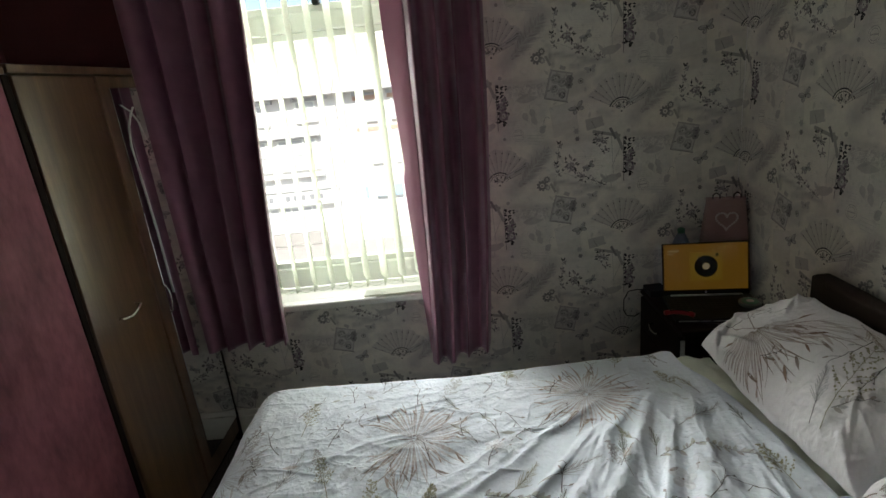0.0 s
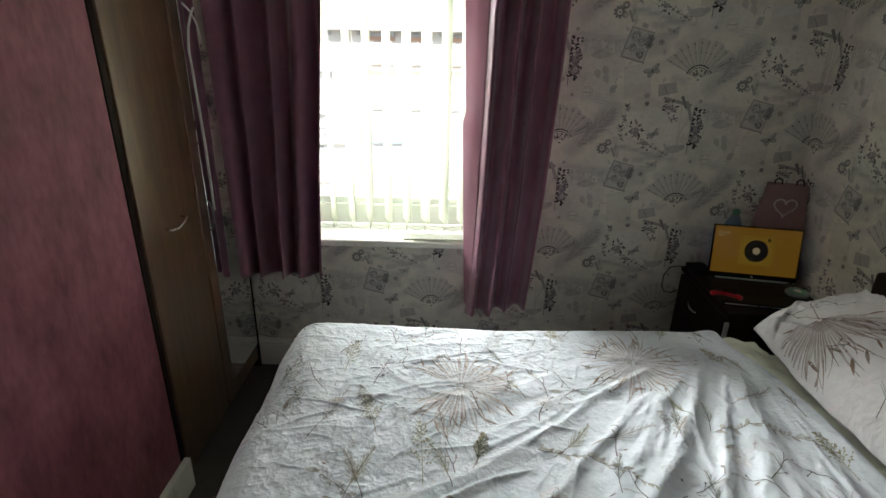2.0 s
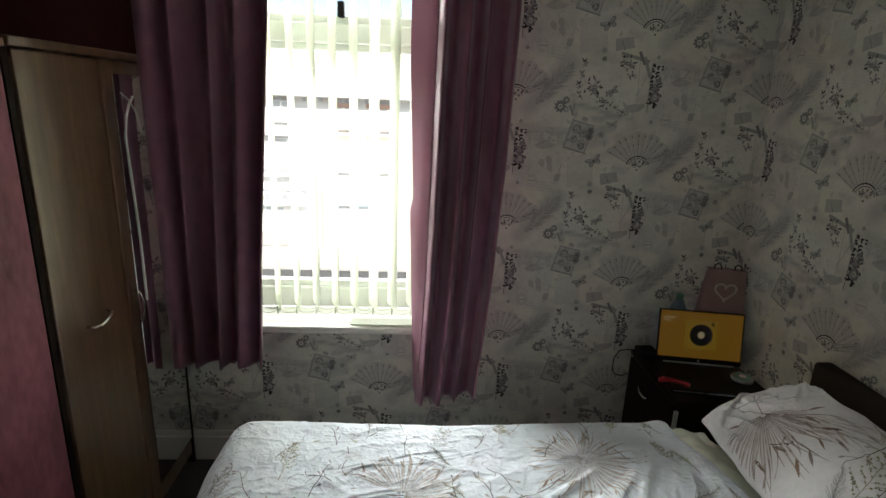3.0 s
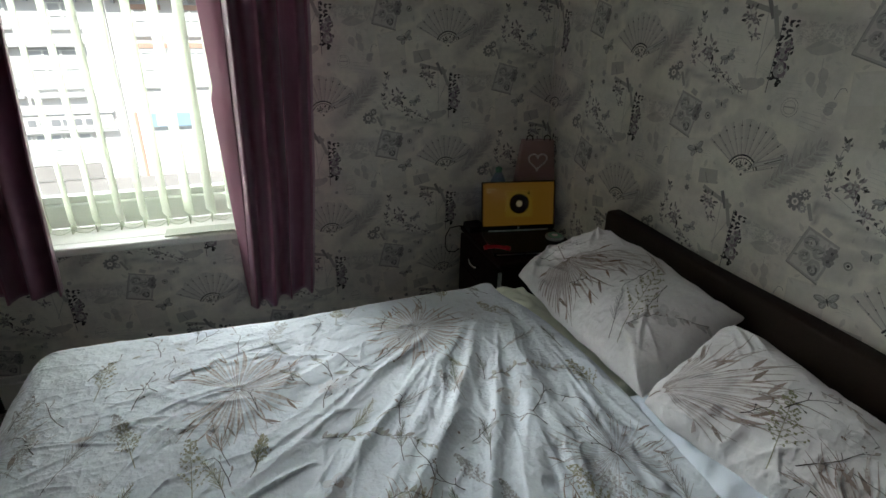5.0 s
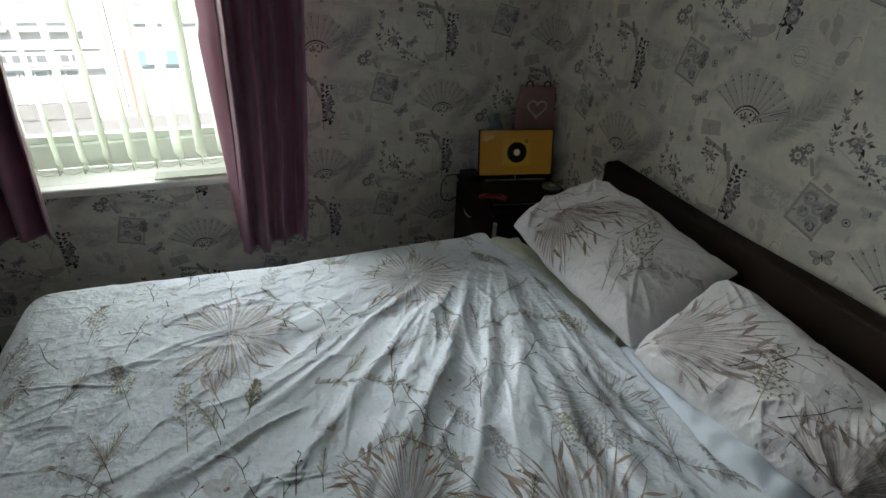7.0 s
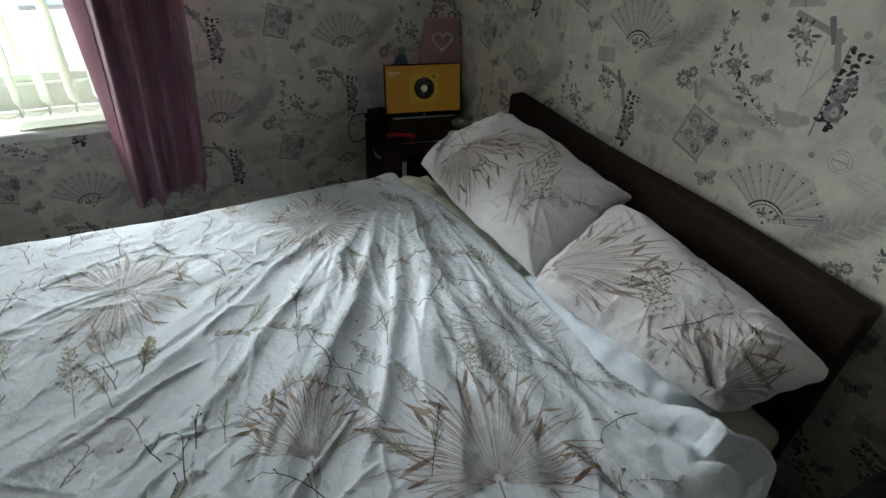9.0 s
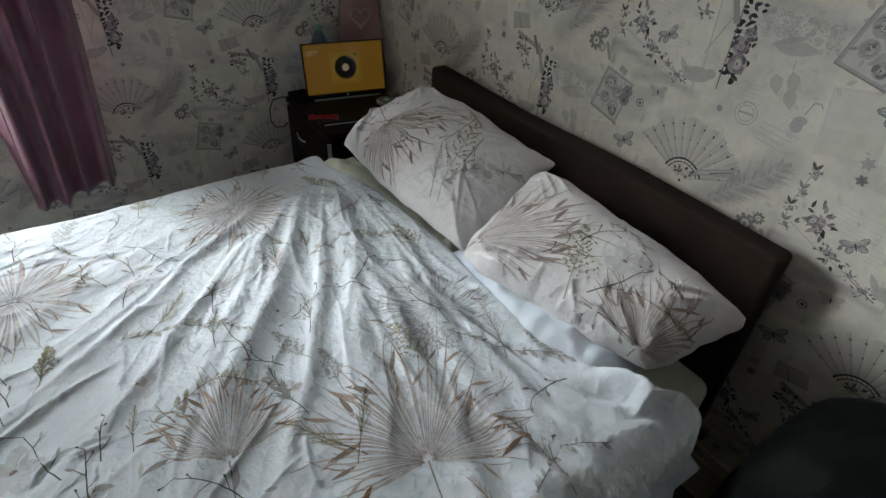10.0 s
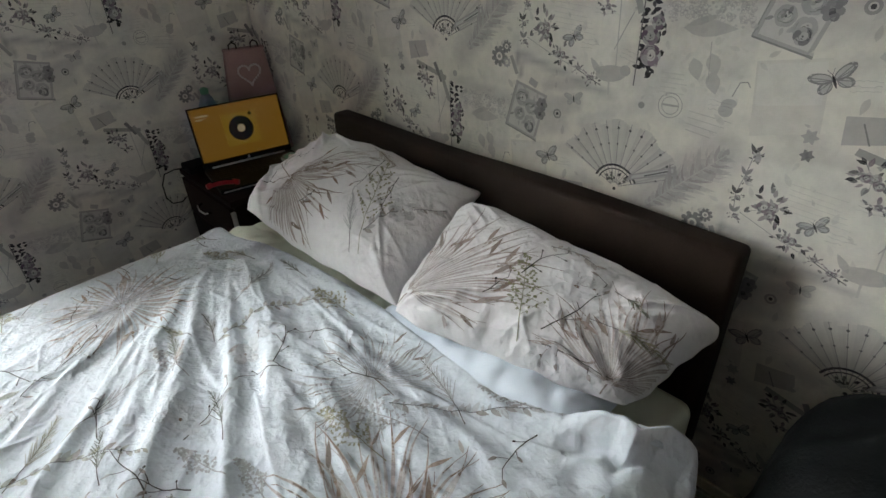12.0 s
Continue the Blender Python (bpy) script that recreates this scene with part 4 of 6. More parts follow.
curtain("curtain", [-2.400, -2.400, -2.398, -2.395, -2.390], [-1.935, -1.955, -1.985, -2.015, -2.035], 2.36, 0.555, 0.575, 4.1, 11, 0.8, -0.165, "plum satin curtain hanging in soft pleats beside the wardrobe")
curtain_lining(curtain("curtain", [-1.372, -1.375, -1.382, -1.392, -1.412], [-1.070, -1.078, -1.092, -1.115, -1.150], 2.36, 0.405, 0.462, 3.5, 5, 0.0, -0.185, "plum satin curtain hanging in deep pleats at the window"))
pole = thing("curtain_pole", "white curtain pole above the window", "curtain pole")
part("pole", tube([(-2.60, -0.165, 2.37), (-1.05, -0.165, 2.37)], 0.014, 12), WHITE_GLOSS, pole, smooth=True)
for x in (-2.55, -1.10):
    part("bracket", box(x - 0.012, -0.165, 2.36, x + 0.012, -0.003, 2.38, 0.003), WHITE_GLOSS, pole)

# ---- wardrobe ----
wardrobe = thing("wardrobe", "walnut two-door wardrobe with one mirrored door", "wardrobe", at=(-2.42, 0, 0))
Y0, YS, Y1, WT = -0.800, -0.412, -0.030, 1.765
part("body", box(-0.56, Y0 + 0.016, 0.05, -0.022, Y1, WT - 0.025, 0.003), WALNUT, wardrobe)
# dark strip stands in for the shade in the gap beside the partition
part("gap_shade_strip", box(-0.56, Y0 - 0.010, 0.0, -0.006, Y0 + 0.014, WT - 0.028, 0.002), DARK_WOOD, wardrobe, "dark upright strip at the wardrobe edge")
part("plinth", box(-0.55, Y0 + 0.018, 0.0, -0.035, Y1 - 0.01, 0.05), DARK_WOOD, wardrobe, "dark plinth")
part("cornice", box(-0.57, Y0 - 0.006, WT - 0.025, 0.012, Y1 + 0.008, WT, 0.004), WALNUT, wardrobe, "flat walnut top board")
door_a = part("door", box(-0.020, Y0 + 0.018, 0.055, 0.0, YS - 0.006, WT - 0.03, 0.003), WALNUT, wardrobe, "plain walnut door")
door_b = part("door", box(-0.020, YS + 0.006, 0.055, 0.0, Y1 - 0.012, WT - 0.03, 0.003), WALNUT, wardrobe, "walnut door with a tall mirror")
part("side_post", box(-0.030, Y1 - 0.010, 0.0, 0.006, Y1 + 0.004, WT - 0.03, 0.002), DARK_WOOD, wardrobe, "dark upright strip at the wardrobe edge")
part("mirror", box(0.0025, -0.352, 0.14, 0.0065, -0.048, 1.695, 0.0015, 1), MIRROR, door_b, "tall frameless mirror")
arch = [(0.0085, -0.298, 0.90), (0.0085, -0.296, 1.15), (0.0085, -0.310, 1.40), (0.0085, -0.316, 1.49), (0.0085, -0.298, 1.555), (0.0085, -0.266, 1.60), (0.0085, -0.238, 1.625)]
part("engraved_line", tube(arch, 0.0026, 6), WHITE_GLOSS, door_b, "silver line on the mirror")
part("engraved_line", tube([(0.0085, -0.316, 1.636), (0.0085, -0.266, 1.612), (0.0085, -0.228, 1.572), (0.0085, -0.203, 1.50)], 0.0018, 6), WHITE_GLOSS, door_b, "silver line on the mirror")
part("handle", tube([(0.001, -0.655, 0.948), (0.020, -0.650, 0.946), (0.027, -0.620, 0.943), (0.029, -0.590, 0.950), (0.024, -0.555, 0.960), (0.001, -0.545, 0.960)], 0.005, 8), CHROME, door_a, "curved chrome handle", True)
part("handle", tube([(0.007, -0.372, 0.965), (0.024, -0.369, 0.955), (0.030, -0.365, 0.920), (0.026, -0.361, 0.885), (0.020, -0.359, 0.850), (0.007, -0.359, 0.840)], 0.004, 8), CHROME, door_b, "curved chrome handle", True)

# ---- bed ----
bed = thing("bed", "double bed with a dark leather headboard", "bed", at=(0, 0, 0))


def headboard():
    bm = box(-0.095, -1.958, 0.22, -0.03, -0.650, 0.862, 0.014, 4)
    bmesh.ops.subdivide_edges(bm, edges=[e for e in bm.edges if e.calc_length() > 0.3], cuts=10)
    for v in bm.verts:
        v.co.z += 0.004 * math.sin(7 * v.co.y) * (v.co.z > 0.7)
    return bm


part("headboard", headboard(), LEATHER, bed, "dark brown leather headboard", True)
part("mattress", box(-1.945, -1.960, 0.26, -0.10, -0.560, 0.490, 0.03, 4), SHEET, bed, "mattress in a pale green sheet", True)
part("base", box(-1.95, -1.955, 0.05, -0.10, -0.575, 0.258, 0.012), DARK_WOOD, bed, "dark divan base")
for x in (-1.85, -0.2):
    for y in (-1.85, -0.65):
        part("foot", lathe([(0.022, 0.0), (0.028, 0.052)], (x, y, 0.0), 12), BLACK_PLASTIC, bed)

# ---- botanical print of the bedding ----
TAUPE, TAUPE_D, SAGE, SAGE_D, GREY, STEM = (0.39, 0.305, 0.25), (0.205, 0.15, 0.12), (0.30, 0.29, 0.19), (0.09, 0.10, 0.06), (0.38, 0.385, 0.385), (0.05, 0.042, 0.04)
LINEN = (0.722, 0.778, 0.825)


def palm(cv, c, radius, a0, a1, rng, n=46, tone=TAUPE, alpha=0.55, tips=True):
    """A dried fan-palm burst from c, between the angles a0 and a1 in degrees: narrow leaflets with curled dark tips."""
    for k in range(n):
        a = radians(a0 + (a1 - a0) * (k + rng.uniform(-0.3, 0.3)) / (n - 1))
        ln = radius * rng.uniform(0.72, 1.10) * (0.66 + 0.44 * math.sin(math.pi * k / (n - 1)) if a1 - a0 < 260 else 1.0)
        bend_ = rng.uniform(-0.55, 0.55)
        pts = []
        for i in range(9):
            f = 0.05 + 0.95 * i / 8
            b = a + bend_ * max(f - 0.5, 0) ** 1.6
            pts.append((c[0] + f * ln * math.cos(b), c[1] + f * ln * math.sin(b)))
        gap = min(radians(a1 - a0) / n, 0.12)
        al = alpha * rng.uniform(0.45, 1.0)
        for i in range(8):
            w = [gap * ln * 0.72 * min(0.05 + 0.95 * j / 8, 0.62) * (1.0 if j < 5 else (8 - j) / 3.2) for j in (i, i + 1)]
            cv.line(pts[i], pts[i + 1], max(w[0], 0.001), tone, al * (0.55 + 0.05 * i), max(w[1], 0.001))
        cv.curve(pts[:6], 0.0009, TAUPE_D, 0.38 * alpha / 0.55, 0.0013)
        if tips:
            cv.curve(pts[5:], rng.uniform(0.0015, 0.0034), TAUPE_D, min(alpha * rng.uniform(0.5, 1.1), 0.8), 0.001)
        if tips and k % 3 == 0:
            b = a + rng.choice([-1, 1]) * rng.uniform(0.35, 0.8)
            m = radius * rng.uniform(0.14, 0.28)
            q = pts[rng.choice([5, 6])]
            cv.leaf(q, (q[0] + m * math.cos(b), q[1] + m * math.sin(b)), m * 0.16, TAUPE_D if k % 2 else tone, alpha * rng.uniform(0.8, 1.2))
    mid = radians((a0 + a1) / 2 + 180)
    cv.line(c, (c[0] + 0.4 * radius * math.cos(mid), c[1] + 0.4 * radius * math.sin(mid)), 0.0035, TAUPE_D, 0.75, 0.002)


def sprig(cv, p, a, ln, rng, tone=SAGE, stem=STEM, n=20, fat=0.09, alpha=0.75):
    """A stalk with fine needles."""
    a = radians(a)
    arc = rng.uniform(-0.25, 0.25)
    at = lambda t: (p[0] + t * ln * math.cos(a + arc * t), p[1] + t * ln * math.sin(a + arc * t))
    cv.curve([at(i / 6) for i in range(7)], 0.0020, stem, 0.8, 0.0011)
    for k in range(n * 2):
        t = 0.32 + 0.68 * k / (2 * n)
        b = at(t)
        d = a + arc + (1 if k % 2 else -1) * rng.uniform(0.25, 0.65)
        m = ln * 0.30 * (1.2 - t) * rng.uniform(0.7, 1.2)
        cv.line(b, (b[0] + m * math.cos(d), b[1] + m * math.sin(d)), max(m * fat * 0.7, 0.0016), tone, alpha * rng.uniform(0.7, 1.0), 0.0012)


def seed_head(cv, p, a, ln, rng, tone=SAGE, alpha=0.6):
    """A feathery grass: side shoots set with seeds."""
    a = radians(a)
    cv.line(p, (p[0] + ln * math.cos(a), p[1] + ln * math.sin(a)), 0.0024, tone, 0.8, 0.0014)
    for k in range(16):
        t = 0.25 + 0.75 * k / 16
        b = (p[0] + t * ln * math.cos(a), p[1] + t * ln * math.sin(a))
        d = a + (1 if k % 2 else -1) * rng.uniform(0.5, 0.95)
        m = ln * 0.30 * (1.15 - t) * rng.uniform(0.8, 1.2)
        cv.line(b, (b[0] + m * math.cos(d), b[1] + m * math.sin(d)), 0.0012, tone, alpha * 0.8)
        for i in range(6):
            f = 0.25 + 0.15 * i
            cv.oval((b[0] + f * m * math.cos(d) + rng.uniform(-0.004, 0.004), b[1] + f * m * math.sin(d) + rng.uniform(-0.004, 0.004)), 0.0034, 0.0022, rng.uniform(0, 3), tone, min(alpha * 1.2, 0.9))


def garland(cv, pts, rng, tone=SAGE, alpha=0.6):
    """A trailing stalk with small leaves along both sides."""
    cv.curve(pts, 0.0024, STEM, 0.7, 0.0016)
    for (a, b), (c, d) in zip(pts, pts[1:]):
        n = max(int(math.hypot(c - a, d - b) / 0.008), 2)
        for k in range(n):
            f = (k + rng.random()) / n
            q = (a + f * (c - a), b + f * (d - b))
            w = math.atan2(d - b, c - a) + rng.choice([-1, 1]) * rng.uniform(0.4, 1.3)
            m = rng.uniform(0.012, 0.026)
            cv.leaf(q, (q[0] + m * math.cos(w), q[1] + m * math.sin(w)), m * 0.42, tone if k % 3 else TAUPE_D, alpha * rng.uniform(0.6, 1.0))


def bloom(cv, c, r, rng, tone=GREY, alpha=0.55):
    for k in range(5):
        a = k * math.tau / 5 + rng.uniform(-0.2, 0.2)
        cv.oval((c[0] + 0.55 * r * math.cos(a), c[1] + 0.55 * r * math.sin(a)), 0.5 * r, 0.36 * r, a, tone, alpha * rng.uniform(0.25, 0.55))
    for k in range(7):
        a, q = rng.uniform(0, math.tau), r * rng.uniform(0.5, 1.1)
        cv.line(c, (c[0] + q * math.cos(a), c[1] + q * math.sin(a)), 0.0009, TAUPE_D, 0.4)
    cv.oval(c, 0.13 * r, 0.10 * r, 0, TAUPE_D, 0.6)


def twig(cv, p, a, ln, rng):
    pts, b = [p], radians(a)
    for k in range(4):
        b += rng.uniform(-0.35, 0.35)
        pts.append((pts[-1][0] + ln / 4 * math.cos(b), pts[-1][1] + ln / 4 * math.sin(b)))
    cv.curve(pts, 0.0026, STEM, 0.85, 0.0014)
    for k, q in enumerate(pts[1:]):
        d = b + (1 if k % 2 else -1) * rng.uniform(0.4, 1.1)
        m = ln * rng.uniform(0.10, 0.26)
        e = (q[0] + m * math.cos(d), q[1] + m * math.sin(d))
        cv.line(q, e, 0.0016, STEM, 0.75)
        if rng.random() < 0.6:
            cv.leaf(e, (e[0] + 0.016 * math.cos(d + 0.4), e[1] + 0.016 * math.sin(d + 0.4)), 0.006, rng.choice([TAUPE_D, GREY]), 0.65)
        else:
            cv.oval(e, 0.003, 0.0022, d, STEM, 0.8)


def draw_duvet():
    """The duvet's print, in its own flat metres: u towards the headboard, v towards the window."""
    cv = Canvas(-2.55, -2.65, -0.15, -0.10, 0.0026, LINEN, reach=0.007)
    rng = random.Random(21)
    palm(cv, (-1.437, -0.915), 0.19, -150, 150, rng, 54, alpha=0.78)
    palm(cv, (-0.873, -0.785), 0.19, -170, 170, rng, 58, alpha=0.82)
    palm(cv, (-0.823, -1.720), 0.255, -35, 182, rng, 66, alpha=0.85)
    palm(cv, (-0.598, -1.430), 0.155, -60, 235, rng, 52, GREY, 0.65)
    palm(cv, (-1.124, -1.545), 0.21, 10, 150, rng, 46, alpha=0.8)
    palm(cv, (-1.85, -1.50), 0.20, -100, 160, rng, 46)
    palm(cv, (-1.52, -1.92), 0.24, -30, 210, rng, 50)
    palm(cv, (-2.02, -0.98), 0.16, -60, 120, rng, 30, GREY, 0.5)
    for p, a, ln, tone in (((-0.86, -1.11), 75, 0.13, SAGE_D), ((-1.41, -1.22), 70, 0.13, SAGE_D), ((-1.46, -1.27), 100, 0.15, SAGE), ((-0.965, -1.53), 110, 0.15, SAGE_D), ((-0.91, -1.66), 120, 0.17, SAGE), ((-1.10, -1.14), 25, 0.20, GREY), ((-1.20, -1.17), 35, 0.16, SAGE), ((-0.80, -1.05), 100, 0.10, SAGE), ((-1.85, -1.12), 60, 0.2, GREY), ((-1.72, -1.32), 80, 0.18, SAGE), ((-0.66, -0.98), 20, 0.16, GREY), ((-0.55, -1.62), 60, 0.17, GREY), ((-1.62, -1.62), 100, 0.18, SAGE_D), ((-1.30, -1.85), 80, 0.2, SAGE)):
        sprig(cv, p, a, ln, rng, tone)
    for p, a, ln, tone in (((-1.80, -0.86), 85, 0.17, SAGE), ((-1.53, -1.26), 95, 0.20, SAGE), ((-1.36, -0.72), 60, 0.16, GREY), ((-0.62, -1.60), 105, 0.18, GREY), ((-0.70, -1.58), 95, 0.16, SAGE), ((-1.12, -0.66), 80, 0.13, SAGE), ((-1.75, -1.85), 90, 0.2, SAGE)):
        seed_head(cv, p, a, ln, rng, tone)
    for c, r, tone in (((-0.915, -1.245), 0.045, GREY), ((-0.685, -1.14), 0.035, GREY), ((-1.45, -1.37), 0.05, TAUPE_D), ((-1.15, -0.98), 0.04, GREY), ((-1.60, -1.02), 0.045, GREY), ((-0.66, -0.76), 0.04, GREY), ((-1.23, -1.30), 0.035, TAUPE), ((-0.99, -0.93), 0.03, GREY), ((-0.60, -1.80), 0.04, GREY), ((-1.78, -1.20), 0.05, GREY)):
        bloom(cv, c, r, rng, tone)
    for p, a, ln in (((-0.93, -1.29), 20, 0.13), ((-1.38, -1.43), 140, 0.14), ((-1.62, -0.70), -70, 0.12), ((-1.18, -0.80), -60, 0.14), ((-1.22, -1.05), 75, 0.12), ((-0.75, -0.72), -60, 0.10), ((-1.02, -1.36), 70, 0.13), ((-0.48, -1.72), 160, 0.10), ((-1.70, -0.92), 95, 0.14), ((-0.70, -1.30), 100, 0.10)):
        twig(cv, p, a, ln, rng)
    for pts, tone in (([(-0.76, -1.09), (-0.66, -1.07), (-0.56, -1.10), (-0.49, -1.17)], SAGE), ([(-0.62, -1.50), (-0.55, -1.58), (-0.47, -1.65), (-0.40, -1.73)], GREY), ([(-1.24, -1.15), (-1.14, -1.17), (-1.05, -1.21), (-0.99, -1.28)], SAGE), ([(-1.80, -1.22), (-1.72, -1.27), (-1.66, -1.33)], GREY), ([(-1.22, -1.40), (-1.10, -1.37), (-1.0, -1.42)], SAGE), ([(-0.70, -1.86), (-0.60, -1.82), (-0.52, -1.86)], GREY)):
        garland(cv, pts, rng, tone)
    # further stalks scattered between them
    for k in range(118):
        p = (rng.uniform(-2.1, -0.42), rng.uniform(-2.2, -0.6))
        what = rng.choice([0, 0, 1, 2, 2, 2, 3])
        if what == 0:
            sprig(cv, p, rng.uniform(50, 130), rng.uniform(0.09, 0.17), rng, rng.choice([SAGE, SAGE_D, SAGE_D, TAUPE]), n=14)
        elif what == 1:
            bloom(cv, p, rng.uniform(0.02, 0.035), rng, rng.choice([GREY, TAUPE]))
        elif what == 3:
            seed_head(cv, p, rng.uniform(60, 120), rng.uniform(0.10, 0.16), rng, rng.choice([SAGE, GREY]))
        else:
            twig(cv, p, rng.uniform(40, 140), rng.uniform(0.07, 0.13), rng)
    # bent leaves and loose seeds between the larger plants
    for k in range(90):
        p = (rng.uniform(-2.3, -0.45), rng.uniform(-2.2, -0.5))
        a = rng.uniform(0, math.tau)
        ln = rng.uniform(0.015, 0.05)
        cv.leaf(p, (p[0] + ln * math.cos(a), p[1] + ln * math.sin(a)), ln * 0.3, rng.choice([TAUPE, GREY, SAGE, TAUPE_D]), rng.uniform(0.25, 0.6))
    for pts, _ in cv.shapes:                           # the cloth lies stretched towards the near side
        pts[:, 1] += 0.11 * np.minimum(pts[:, 1] + 0.80, 0)
        pts[:, 0] -= 0.014
    return cv


DUVET_PRINT = draw_duvet()


def fold(phase, sharp=1.6):
    """A rounded ridge, broad in the valley."""
    return (0.5 + 0.5 * np.sin(phase)) ** sharp


def soft_noise(x, y, seed, scale):
    """Smooth noise on numpy grids: sums of waves with random ways."""
    r = random.Random(seed)
    out = np.zeros_like(x)
    for k in range(9):
        a, f, p = r.uniform(0, math.tau), scale * r.uniform(0.6, 1.8), r.uniform(0, math.tau)
        out += np.sin(f * (x * math.cos(a) + y * math.sin(a)) + p + 1.3 * np.sin(0.7 * f * (y * math.cos(a) - x * math.sin(a)) + 2 * p))
    return out / 9


def bend(d, r):
    """Cloth running over an edge: how far out and how far down at the distance d past it."""
    d = np.maximum(d, 0)
    a = np.minimum(d / r, math.pi / 2 * 0.94)
    rest = np.maximum(d - r * math.pi / 2 * 0.94, 0)
    return r * np.sin(a) + rest * math.sin(0.06 * math.pi / 2), r * (1 - np.cos(a)) + rest * math.cos(0.06 * math.pi / 2)


def head_edge(y):
    """Where the duvet ends towards the pillows."""
    return np.interp(y, [-2.45, -2.20, -2.10, -2.04, -1.99, -1.96, -1.93, -1.87, -1.80, -1.71, -1.57, -1.43, -1.35, -1.165, -0.95, -0.80, -0.66, -0.50, -0.3], [-0.50, -0.425, -0.355, -0.305, -0.312, -0.355, -0.350, -0.385, -0.412, -0.431, -0.438, -0.432, -0.425, -0.425, -0.438, -0.456, -0.488, -0.49, -0.49])


def ridge(u, v, p, a, ln, w, amp, curl=0.0, lop=1.7, grow=0.0):
    """One fold of cloth from p at the angle a (radians): narrow crest, one flank longer, fading at both ends."""
    out = np.zeros_like(u)
    c, d = p[0] + ln * math.cos(a), p[1] + ln * math.sin(a)
    pad = 0.05 + 9 * w
    rows = np.where((v[:, 0] > min(p[1], d) - pad) & (v[:, 0] < max(p[1], d) + pad))[0]
    cols = np.where((u.max(0) > min(p[0], c) - pad) & (u.min(0) < max(p[0], c) + pad))[0]
    if len(rows) == 0 or len(cols) == 0:
        return out
    win = np.s_[rows[0]:rows[-1] + 1, cols[0]:cols[-1] + 1]
    u, v = u[win], v[win]
    x = (u - p[0]) * math.cos(a) + (v - p[1]) * math.sin(a)
    y = -(u - p[0]) * math.sin(a) + (v - p[1]) * math.cos(a) - curl * x * x - 0.014 * np.sin(7.0 * x + 40 * p[0]) - 0.005 * np.sin(19.0 * x + 90 * p[1])
    t = x / ln
    fade = np.clip(t / 0.18, 0, 1) * np.clip((1 - t) / 0.35, 0, 1)
    fade = fade * fade * (3 - 2 * fade) * (0.80 + 0.20 * np.sin(8.0 * x + 70 * p[0]))
    ww = w * (1 + grow * np.clip(t, 0, 1)) * np.where(y > 0, 1.0, lop)
    out[win] = amp * fade / (1 + (y / ww) ** 2) ** 1.6
    return out


APEX = (-0.50, -0.58)          # the duvet's far corner at the pillows, where its folds meet


